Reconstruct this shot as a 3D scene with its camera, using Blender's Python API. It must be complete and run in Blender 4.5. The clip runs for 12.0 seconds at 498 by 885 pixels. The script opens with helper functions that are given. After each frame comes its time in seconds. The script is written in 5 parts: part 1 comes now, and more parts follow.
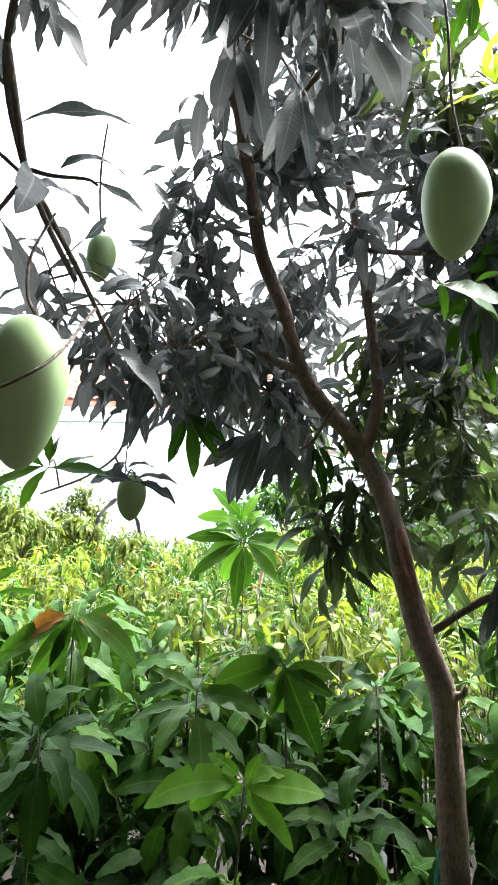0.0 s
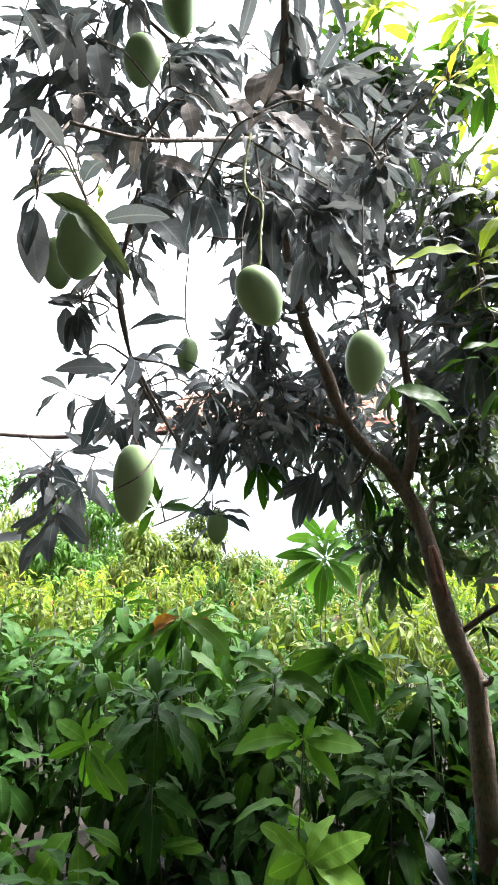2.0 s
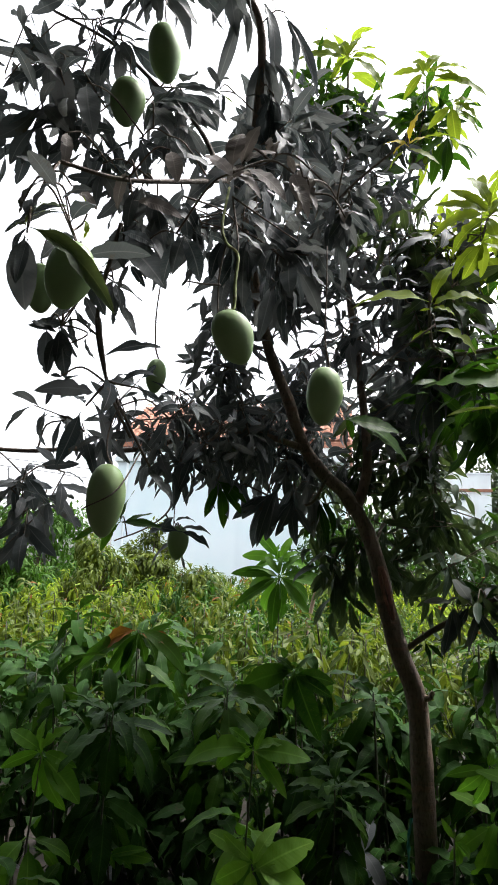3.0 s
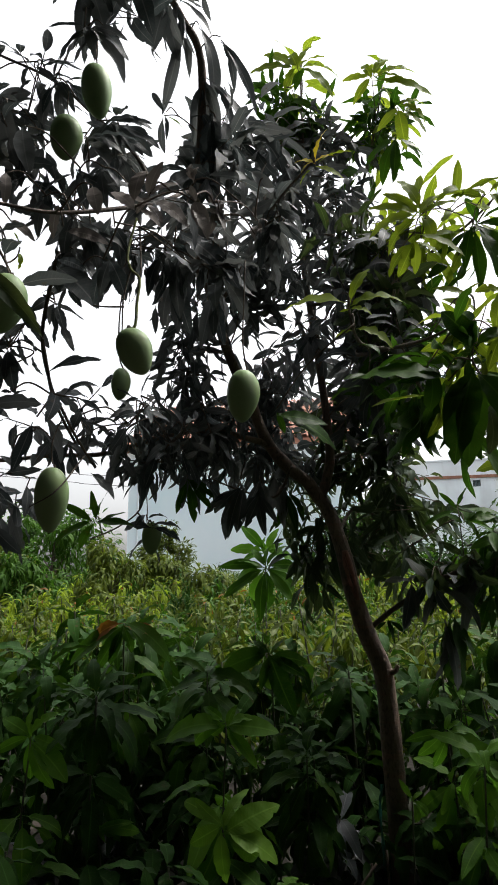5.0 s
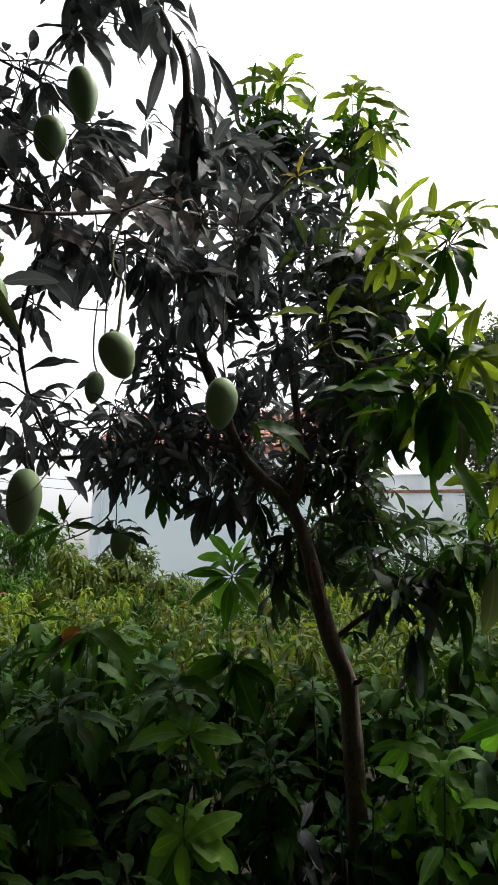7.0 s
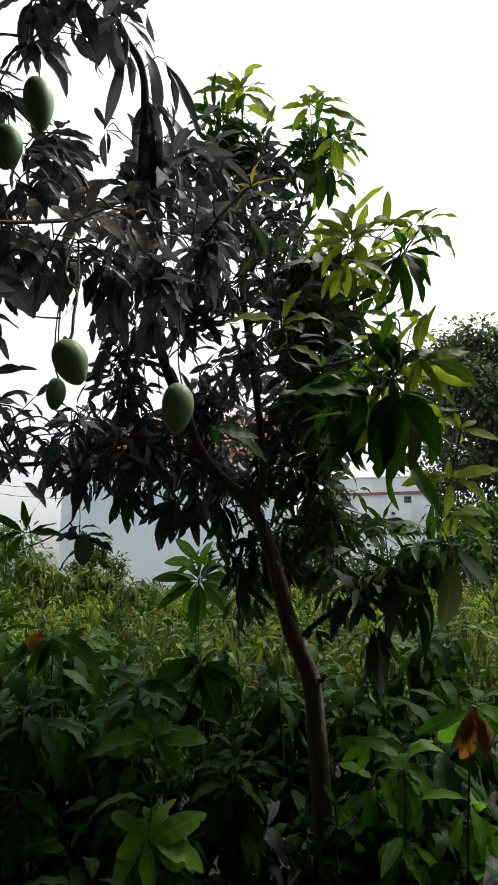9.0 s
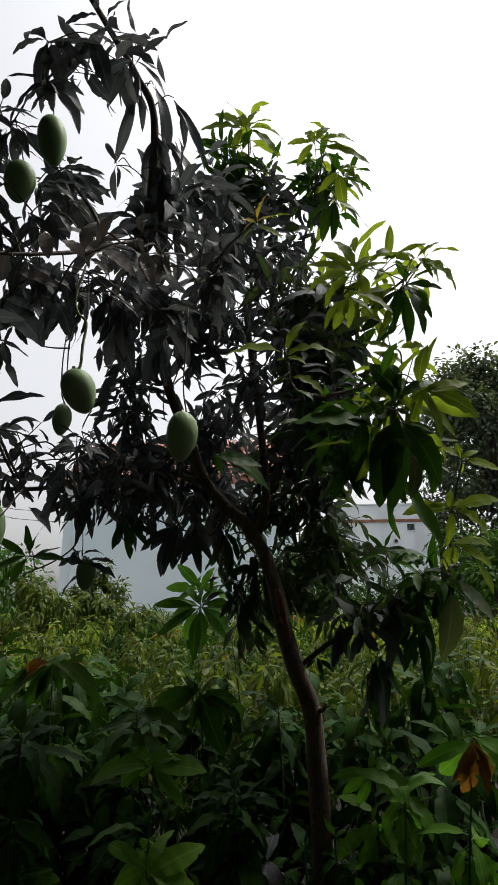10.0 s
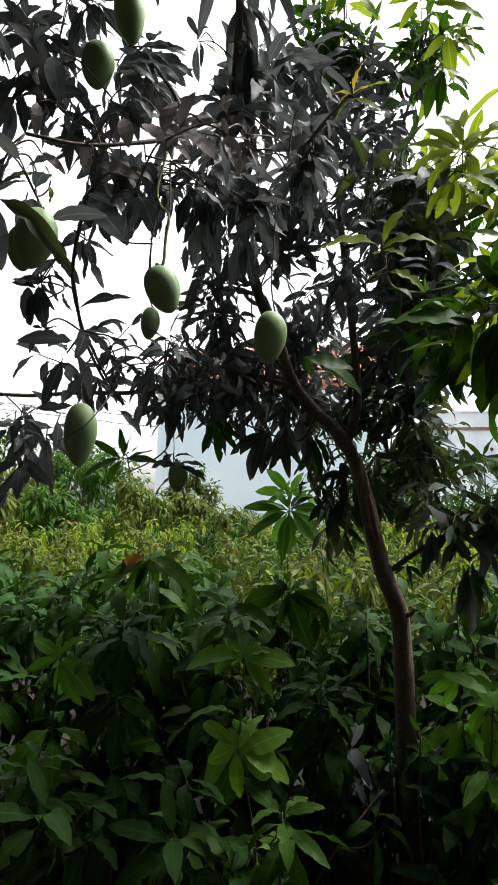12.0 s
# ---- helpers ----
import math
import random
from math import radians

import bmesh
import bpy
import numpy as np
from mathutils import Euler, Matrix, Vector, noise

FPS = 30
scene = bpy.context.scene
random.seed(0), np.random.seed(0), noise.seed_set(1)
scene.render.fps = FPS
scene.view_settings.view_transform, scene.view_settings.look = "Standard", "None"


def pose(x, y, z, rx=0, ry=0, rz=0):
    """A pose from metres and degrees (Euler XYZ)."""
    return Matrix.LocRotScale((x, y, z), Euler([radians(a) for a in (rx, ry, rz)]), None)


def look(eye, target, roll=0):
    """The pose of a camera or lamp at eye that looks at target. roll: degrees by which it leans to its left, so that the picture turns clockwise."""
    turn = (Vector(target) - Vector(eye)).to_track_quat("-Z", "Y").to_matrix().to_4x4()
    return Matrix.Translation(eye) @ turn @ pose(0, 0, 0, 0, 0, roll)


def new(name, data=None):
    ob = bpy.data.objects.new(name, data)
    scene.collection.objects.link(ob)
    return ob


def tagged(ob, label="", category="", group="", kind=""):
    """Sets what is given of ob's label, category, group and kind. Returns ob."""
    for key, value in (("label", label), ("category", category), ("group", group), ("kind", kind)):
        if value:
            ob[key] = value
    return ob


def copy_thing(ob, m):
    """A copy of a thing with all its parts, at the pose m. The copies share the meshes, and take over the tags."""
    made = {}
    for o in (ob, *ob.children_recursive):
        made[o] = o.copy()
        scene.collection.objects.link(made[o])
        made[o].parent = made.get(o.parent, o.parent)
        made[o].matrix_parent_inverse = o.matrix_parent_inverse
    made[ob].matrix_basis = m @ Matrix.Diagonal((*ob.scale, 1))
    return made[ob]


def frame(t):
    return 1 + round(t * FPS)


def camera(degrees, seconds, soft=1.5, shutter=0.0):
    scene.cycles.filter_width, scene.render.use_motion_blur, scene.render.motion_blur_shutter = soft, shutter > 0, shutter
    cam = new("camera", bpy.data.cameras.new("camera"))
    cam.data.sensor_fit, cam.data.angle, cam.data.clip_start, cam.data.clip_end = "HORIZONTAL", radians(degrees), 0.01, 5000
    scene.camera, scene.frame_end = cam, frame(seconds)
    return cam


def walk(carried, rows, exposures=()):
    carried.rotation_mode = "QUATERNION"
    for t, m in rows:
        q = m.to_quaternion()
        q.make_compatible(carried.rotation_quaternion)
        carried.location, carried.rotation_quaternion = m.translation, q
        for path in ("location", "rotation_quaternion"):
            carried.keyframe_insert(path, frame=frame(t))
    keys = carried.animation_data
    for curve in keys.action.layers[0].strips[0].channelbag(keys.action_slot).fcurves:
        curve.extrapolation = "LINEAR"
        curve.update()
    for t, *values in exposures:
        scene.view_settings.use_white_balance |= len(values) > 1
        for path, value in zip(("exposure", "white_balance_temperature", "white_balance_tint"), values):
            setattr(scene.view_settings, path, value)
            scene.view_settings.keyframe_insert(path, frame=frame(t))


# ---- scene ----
# ------------------------------------------------------------------ camera
cam = camera(43.4, 12.0, 1.6)
PATH = [
    (0, (0.048, 0.131, 1.532), (-0.063, 2.098, 1.875), 1.65),
    (0.5, (0.185, -0.081, 1.541), (-0.091, 1.873, 1.865), 1.2),
    (1, (0.234, -0.212, 1.524), (-0.081, 1.717, 1.947), 0.2),
    (1.5, (0.279, -0.314, 1.521), (-0.069, 1.611, 1.936), 0.1),
    (2, (0.302, -0.41, 1.523), (-0.168, 1.494, 1.916), 1.0),
    (2.5, (0.302, -0.475, 1.524), (-0.02, 1.453, 1.948), 1.3),
    (3, (0.307, -0.513, 1.518), (-0.031, 1.407, 1.966), 2.4),
    (3.2, (0.328, -0.535, 1.520), (0.014, 1.381, 1.995), 1.6),
    (4.8, (0.520, -0.628, 1.493), (0.090, 1.274, 1.944), 0.2),
    (5, (0.534, -0.628, 1.481), (0.155, 1.285, 1.924), -0.6),
    (5.5, (0.545, -0.631, 1.479), (0.241, 1.303, 1.888), -1.1),
    (6, (0.541, -0.63, 1.48), (0.275, 1.301, 1.928), -0.2),
    (6.5, (0.525, -0.613, 1.484), (0.261, 1.32, 1.925), 0.2),
    (6.7, (0.512, -0.634, 1.479), (0.241, 1.288, 1.948), 0.6),
    (8.3, (0.527, -0.656, 1.471), (0.248, 1.267, 1.945), -0.5),
    (8.5, (0.54, -0.67, 1.464), (0.277, 1.255, 1.941), -0.4),
    (9, (0.554, -0.673, 1.464), (0.373, 1.259, 1.949), -0.9),
    (9.5, (0.558, -0.692, 1.464), (0.376, 1.223, 2.011), -0.9),
    (10, (0.557, -0.699, 1.465), (0.369, 1.211, 2.028), -0.2),
    (10.5, (0.557, -0.694, 1.465), (0.318, 1.209, 2.031), 0.7),
    (11, (0.557, -0.664, 1.472), (0.192, 1.249, 1.93), 0.2),
    (11.5, (0.551, -0.637, 1.478), (0.124, 1.287, 1.816), 1.0),
    (12, (0.548, -0.642, 1.471), (0.074, 1.283, 1.738), 1.7),
]
EXPOSURES = [(0.0, 3.94, 6150, 12), (1.0, 3.84, 6150, 12), (2.0, 3.64, 6150, 12), (2.5, 2.88, 6200, 12), (3.2, 1.85, 6300, 12), (5.0, 1.25, 6400, 11), (6.0, 1.27, 6400, 11), (8.8, 1.1, 6400, 11), (9.6, 0.7, 6430, 11), (10.5, 0.65, 6430, 11), (11.5, 1.4, 6370, 11), (12.0, 1.73, 6350, 11)]
walk(cam, [(t, look(eye, target, roll)) for t, eye, target, roll in PATH], EXPOSURES)

# ------------------------------------------------------------------ light
SUN_ELEVATION, SUN_AZIMUTH = 62.0, 58.0
world = bpy.data.worlds.new("hazy_sky")
scene.world = world
world.use_nodes = True
wn = world.node_tree
sky = wn.nodes.new("ShaderNodeTexSky")
sky.sky_type = "NISHITA"
sky.sun_disc = False
sky.sun_elevation = radians(SUN_ELEVATION)
sky.sun_rotation = radians(SUN_AZIMUTH)
sky.air_density, sky.dust_density, sky.ozone_density = 1.5, 6.0, 1.0
haze = wn.nodes.new("ShaderNodeHueSaturation")
haze.inputs["Saturation"].default_value = 0.12
wn.links.new(sky.outputs["Color"], haze.inputs["Color"])
background = wn.nodes["Background"]
wn.links.new(haze.outputs["Color"], background.inputs["Color"])
background.inputs["Strength"].default_value = 0.135

sun = new("sun", bpy.data.lights.new("sun", "SUN"))
sun.data.energy, sun.data.angle, sun.data.color = 1.25, radians(12), (1.0, 0.95, 0.86)
a, e = radians(SUN_AZIMUTH), radians(SUN_ELEVATION)
sun.matrix_world = look((20 * math.sin(a) * math.cos(e), 20 * math.cos(a) * math.cos(e), 20 * math.sin(e)), (0, 0, 0))


# ------------------------------------------------------------------ materials
def material(name, rough=0.6):
    m = bpy.data.materials.new(name)
    m.use_nodes = True
    b = m.node_tree.nodes["Principled BSDF"]
    b.inputs["Roughness"].default_value = rough
    return m, m.node_tree, b


def node(tree, kind, **values):
    n = tree.nodes.new(kind)
    for key, value in values.items():
        n.inputs[key.replace("_", " ")].default_value = value
    return n


def mixed(tree, fac, a, b, mode="MIX"):
    n = tree.nodes.new("ShaderNodeMix")
    n.data_type, n.blend_type = "RGBA", mode
    for socket, value in ((n.inputs[0], fac), (n.inputs[6], a), (n.inputs[7], b)):
        if isinstance(value, bpy.types.NodeSocket):
            tree.links.new(value, socket)
        else:
            socket.default_value = value
    return n.outputs[2]


def ramp(tree, fac, low, high):
    n = tree.nodes.new("ShaderNodeMapRange")
    n.inputs[1].default_value, n.inputs[2].default_value = low, high
    tree.links.new(fac, n.inputs[0])
    return n.outputs[0]


def noise_of(tree, scale, detail=4.0, stretch=None, generated=False):
    n = node(tree, "ShaderNodeTexNoise", Scale=scale, Detail=detail)
    c = tree.nodes.new("ShaderNodeTexCoord")
    source = c.outputs["Object"]
    if stretch:
        mp = tree.nodes.new("ShaderNodeMapping")
        mp.inputs["Scale"].default_value = stretch
        tree.links.new(source, mp.inputs["Vector"])
        source = mp.outputs["Vector"]
    tree.links.new(source, n.inputs["Vector"])
    return n.outputs[0]


def relief(tree, bsdf, height, strength, distance):
    n = node(tree, "ShaderNodeBump", Strength=strength, Distance=distance)
    tree.links.new(height, n.inputs["Height"])
    tree.links.new(n.outputs[0], bsdf.inputs["Normal"])


def rgb(*c):
    return (*c, 1.0)


def leaf_material(name, dark, light, old, through_part, rough, islands, sheen):
    """A mango leaf: blade between two greens from leaf to leaf, pale midrib, side veins, brown blemishes, light shining through."""
    m, t, b = material(name, rough)
    if islands:
        chance = t.nodes.new("ShaderNodeNewGeometry").outputs["Random Per Island"]
    else:
        chance = t.nodes.new("ShaderNodeObjectInfo").outputs["Random"]
    uv = t.nodes.new("ShaderNodeUVMap")
    uv.uv_map = "blade"
    split = t.nodes.new("ShaderNodeSeparateXYZ")
    t.links.new(uv.outputs[0], split.inputs[0])
    base = mixed(t, chance, rgb(*dark), rgb(*light))
    spots = noise_of(t, 38.0, 5.0)
    base = mixed(t, ramp(t, spots, 0.62, 0.76), base, rgb(*old))
    patch = noise_of(t, 9.0, 3.0)
    base = mixed(t, ramp(t, patch, 0.35, 0.75), base, mixed(t, 0.45, base, rgb(*light)))
    off = t.nodes.new("ShaderNodeMath")
    off.operation = "ABSOLUTE"
    t.links.new(split.outputs[0], off.inputs[0])
    rib = ramp(t, off.outputs[0], 0.10, 0.03)
    vein = t.nodes.new("ShaderNodeMath")
    vein.operation = "MULTIPLY_ADD"
    vein.inputs[1].default_value = 0.55
    t.links.new(off.outputs[0], vein.inputs[0])
    scaled = t.nodes.new("ShaderNodeMath")
    scaled.operation = "MULTIPLY"
    scaled.inputs[1].default_value = -5.0
    t.links.new(split.outputs[1], scaled.inputs[0])
    t.links.new(scaled.outputs[0], vein.inputs[2])
    saw = t.nodes.new("ShaderNodeMath")
    saw.operation = "PINGPONG"
    saw.inputs[1].default_value = 0.16
    t.links.new(vein.outputs[0], saw.inputs[0])
    line = ramp(t, saw.outputs[0], 0.035, 0.01)
    pale = tuple(min(1.0, 1.2 * c + 0.004) for c in light)
    base = mixed(t, rib, base, rgb(*pale))
    half = t.nodes.new("ShaderNodeMath")
    half.operation = "MULTIPLY"
    half.inputs[1].default_value = 0.18
    t.links.new(line, half.inputs[0])
    base = mixed(t, half.outputs[0], base, rgb(*pale))
    t.links.new(base, b.inputs["Base Color"])
    b.inputs["Specular IOR Level"].default_value = sheen
    relief(t, b, saw.outputs[0], 0.35, 0.004)
    glow = t.nodes.new("ShaderNodeBsdfTranslucent")
    lit = mixed(t, 1.0, base, rgb(*((1.0, 0.98, 0.9) if "dusk" in name or "grey" in name else (1.0, 1.2, 0.45) if "green" in name or "fresh" in name or "lit_lime" in name else (1.2, 1.2, 0.45))), "MULTIPLY")
    t.links.new(lit, glow.inputs["Color"])
    mix = t.nodes.new("ShaderNodeMixShader")
    mix.inputs[0].default_value = through_part
    t.links.new(b.outputs[0], mix.inputs[1])
    t.links.new(glow.outputs[0], mix.inputs[2])
    t.links.new(mix.outputs[0], t.nodes["Material Output"].inputs["Surface"])
    return m


LEAF = {}
for kind, dark, light, old, part_through, rough, sheen in (
    # darkest green: mature leaves, and shade painted into the near saplings
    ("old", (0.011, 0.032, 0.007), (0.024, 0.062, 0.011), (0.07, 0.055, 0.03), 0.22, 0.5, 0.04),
    # green leaves greyed here: lens veil and shade put into their colour
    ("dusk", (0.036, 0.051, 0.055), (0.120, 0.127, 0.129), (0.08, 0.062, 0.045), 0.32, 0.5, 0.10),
    # lighter grey-green copy that paints the soft shadow inside the crown
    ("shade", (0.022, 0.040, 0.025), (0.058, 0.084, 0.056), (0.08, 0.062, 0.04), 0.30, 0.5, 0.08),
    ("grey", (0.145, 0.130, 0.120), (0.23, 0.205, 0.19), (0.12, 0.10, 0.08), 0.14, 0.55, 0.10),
    ("green", (0.018, 0.050, 0.008), (0.048, 0.105, 0.015), (0.10, 0.09, 0.03), 0.36, 0.42, 0.06),
    # lighter green: new growth, and light painted onto saplings that catch the sun
    ("fresh", (0.046, 0.125, 0.014), (0.098, 0.205, 0.026), (0.14, 0.16, 0.03), 0.45, 0.42, 0.10),
    ("young", (0.110, 0.165, 0.020), (0.200, 0.270, 0.042), (0.20, 0.20, 0.04), 0.55, 0.45, 0.05),
    ("olive", (0.026, 0.050, 0.010), (0.108, 0.140, 0.026), (0.12, 0.09, 0.03), 0.40, 0.40, 0.09),
    # brightest green, coloured so that one sapling looks lit
    ("lit_lime", (0.072, 0.160, 0.020), (0.130, 0.240, 0.036), (0.18, 0.22, 0.04), 0.42, 0.42, 0.12),
    # grey-green with distance haze painted in; also serves a few pale near leaves
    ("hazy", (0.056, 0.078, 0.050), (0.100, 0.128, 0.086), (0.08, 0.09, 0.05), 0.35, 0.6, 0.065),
    ("yellow", (0.40, 0.36, 0.035), (0.50, 0.38, 0.05), (0.42, 0.20, 0.04), 0.45, 0.45, 0.05),
    ("brown", (0.11, 0.048, 0.014), (0.20, 0.092, 0.027), (0.14, 0.06, 0.03), 0.32, 0.5, 0.08),
):
    LEAF[kind] = leaf_material("mango_leaf_" + kind, dark, light, old, part_through, rough, False, sheen)
    LEAF[kind + "_mass"] = leaf_material("mango_foliage_" + kind, dark, light, old, part_through, rough, True, sheen)


def bark_material(name, dark, light, red):
    m, t, b = material(name, 0.85)
    coarse = noise_of(t, 14.0, 6.0, (1, 1, 0.35))
    fine = noise_of(t, 120.0, 5.0, (1, 1, 0.4))
    rings = noise_of(t, 30.0, 3.0, (0.3, 0.3, 1.6))
    base = mixed(t, ramp(t, coarse, 0.35, 0.68), rgb(*dark), rgb(*light))
    base = mixed(t, ramp(t, rings, 0.55, 0.72), base, rgb(*red))
    base = mixed(t, ramp(t, fine, 0.50, 0.75), base, rgb(*[0.55 * c for c in dark]))
    t.links.new(base, b.inputs["Base Color"])
    total = t.nodes.new("ShaderNodeMath")
    t.links.new(fine, total.inputs[0])
    t.links.new(rings, total.inputs[1])
    relief(t, b, total.outputs[0], 0.7, 0.006)
    return m


BARK = bark_material("mango_bark", (0.080, 0.055, 0.041), (0.182, 0.130, 0.097), (0.165, 0.092, 0.064))
TWIG = bark_material("twig_bark", (0.06, 0.045, 0.035), (0.12, 0.09, 0.065), (0.10, 0.07, 0.05))
SCAR = bark_material("healed_bark", (0.14, 0.06, 0.045), (0.26, 0.13, 0.09), (0.30, 0.13, 0.09))
STEM = bark_material("green_stem", (0.035, 0.036, 0.022), (0.06, 0.062, 0.034), (0.055, 0.045, 0.03))
STALK = bark_material("fruit_stalk", (0.15, 0.18, 0.06), (0.27, 0.31, 0.11), (0.17, 0.13, 0.07))


def skin_material():
    m, t, b = material("mango_skin", 0.5)
    cloud = noise_of(t, 12.0, 3.0)
    dots = noise_of(t, 520.0, 2.0)
    chance = t.nodes.new("ShaderNodeObjectInfo").outputs["Random"]
    base = mixed(t, ramp(t, cloud, 0.3, 0.7), rgb(0.245, 0.36, 0.16), rgb(0.335, 0.445, 0.22))
    base = mixed(t, ramp(t, dots, 0.60, 0.80), base, rgb(0.35, 0.45, 0.24))
    base = mixed(t, chance, base, mixed(t, 0.35, base, rgb(0.15, 0.26, 0.095)))
    t.links.new(base, b.inputs["Base Color"])
    b.inputs["Specular IOR Level"].default_value = 0.25
    b.inputs["Subsurface Weight"].default_value = 0.08
    b.inputs["Subsurface Radius"].default_value = (0.004, 0.008, 0.002)
    relief(t, b, dots, 0.08, 0.001)
    return m


SKIN = skin_material()


def plaster_material(name, colour, stain, lower=None):
    m, t, b = material(name, 0.9)
    cloud = noise_of(t, 0.5, 5.0)
    streak = noise_of(t, 1.6, 6.0, (1, 1, 0.12))
    base = mixed(t, ramp(t, streak, 0.55, 0.85), rgb(*colour), rgb(*stain))
    base = mixed(t, ramp(t, cloud, 0.4, 0.8), base, rgb(*(lower or stain)))
    t.links.new(base, b.inputs["Base Color"])
    relief(t, b, noise_of(t, 9.0, 6.0), 0.3, 0.01)
    return m


WALL_BLUE = plaster_material("pale_blue_lit_limewash", (0.80, 0.89, 0.93), (0.70, 0.79, 0.84), (0.68, 0.84, 0.89))
WALL_GREY = plaster_material("weathered_white_lit_limewash", (0.80, 0.86, 0.89), (0.54, 0.57, 0.58))


def plain_material(name, low, high, scale, rough, bump=0.4, distance=0.01):
    m, t, b = material(name, rough)
    n = noise_of(t, scale, 6.0)
    base = mixed(t, ramp(t, n, 0.3, 0.72), rgb(*low), rgb(*high))
    t.links.new(base, b.inputs["Base Color"])
    relief(t, b, n, bump, distance)
    return m


BAND = plain_material("faded_red_band", (0.20, 0.09, 0.06), (0.33, 0.16, 0.10), 3.0, 0.9)
TILE = plain_material("clay_tile", (0.20, 0.085, 0.055), (0.35, 0.16, 0.10), 2.5, 0.85)
DARK = plain_material("dark_opening", (0.02, 0.025, 0.03), (0.05, 0.06, 0.06), 4.0, 0.7)
IRON = plain_material("painted_iron", (0.10, 0.16, 0.17), (0.18, 0.24, 0.25), 8.0, 0.6)
SOIL = plain_material("soil", (0.014, 0.011, 0.008), (0.034, 0.027, 0.019), 3.0, 0.95, 0.8, 0.05)
WIRE = plain_material("cable_sheath", (0.03, 0.03, 0.03), (0.06, 0.06, 0.06), 20.0, 0.6)
TEAL = plain_material("teal_plastic", (0.02, 0.16, 0.15), (0.05, 0.27, 0.24), 25.0, 0.5)
WOOD = plain_material("grey_stake_wood", (0.16, 0.11, 0.075), (0.28, 0.20, 0.14), 18.0, 0.85)


# ------------------------------------------------------------------ mesh helpers
def smooth_line(points, steps=6):
    """Catmull-Rom line through the points."""
    p = [Vector(q) for q in points]
    p = [2 * p[0] - p[1], *p, 2 * p[-1] - p[-2]]
    out = []
    for i in range(1, len(p) - 2):
        for k in range(steps):
            u = k / steps
            a0, a1, a2, a3 = p[i - 1:i + 3]
            out.append(0.5 * (2 * a1 + (a2 - a0) * u + (2 * a0 - 5 * a1 + 4 * a2 - a3) * u * u + (3 * a1 - a0 - 3 * a2 + a3) * u ** 3))
    out.append(p[-2])
    return out


class Soup:
    """Vertices and faces of one mesh."""

    def __init__(self):
        self.v, self.f = [], []

    def tube(self, points, r0, r1, sides=7, bumps=0.0, seed=0.0):
        start, n = len(self.v), len(points)
        side = Vector((1, 0.2, 0))
        for i, p in enumerate(points):
            d = (points[min(i + 1, n - 1)] - points[max(i - 1, 0)]).normalized()
            side = (side - d * side.dot(d)).normalized()
            other = d.cross(side)
            r = r0 + (r1 - r0) * i / (n - 1)
            for k in range(sides):
                w = 2 * math.pi * k / sides
                way = side * math.cos(w) + other * math.sin(w)
                bump = 1.0
                if bumps:
                    bump += bumps * noise.noise((p + way * r) * 11.0 + Vector((seed, 0, 0)))
                self.v.append(p + way * (r * bump))
        for i in range(n - 1):
            for k in range(sides):
                a0, b0 = start + i * sides + k, start + i * sides + (k + 1) % sides
                self.f.append((a0, b0, b0 + sides, a0 + sides))
        self.f.append(tuple(start + k for k in reversed(range(sides))))
        self.f.append(tuple(start + (n - 1) * sides + k for k in range(sides)))

    def box(self, low, high):
        s = len(self.v)
        for z in (low[2], high[2]):
            self.v += [Vector((low[0], low[1], z)), Vector((high[0], low[1], z)), Vector((high[0], high[1], z)), Vector((low[0], high[1], z))]
        for q in ((3, 2, 1, 0), (4, 5, 6, 7), (0, 1, 5, 4), (1, 2, 6, 5), (2, 3, 7, 6), (3, 0, 4, 7)):
            self.f.append(tuple(s + i for i in q))

    def mesh(self, name, mat, rounded=True):
        me = bpy.data.meshes.new(name)
        me.from_pydata([tuple(q) for q in self.v], [], self.f)
        me.materials.append(mat)
        if rounded:
            me.polygons.foreach_set("use_smooth", [True] * len(me.polygons))
        me.update()
        return me


def part(name, me, parent, label=""):
    ob = new(name, me)
    ob.parent = parent
    ob.matrix_parent_inverse = Matrix.Identity(4)
    return tagged(ob, label)


def thing(name, place, label, category, group="", kind=""):
    ob = new(name)
    ob.empty_display_size = 0.1
    ob.location = place
    return tagged(ob, label, category, group, kind)


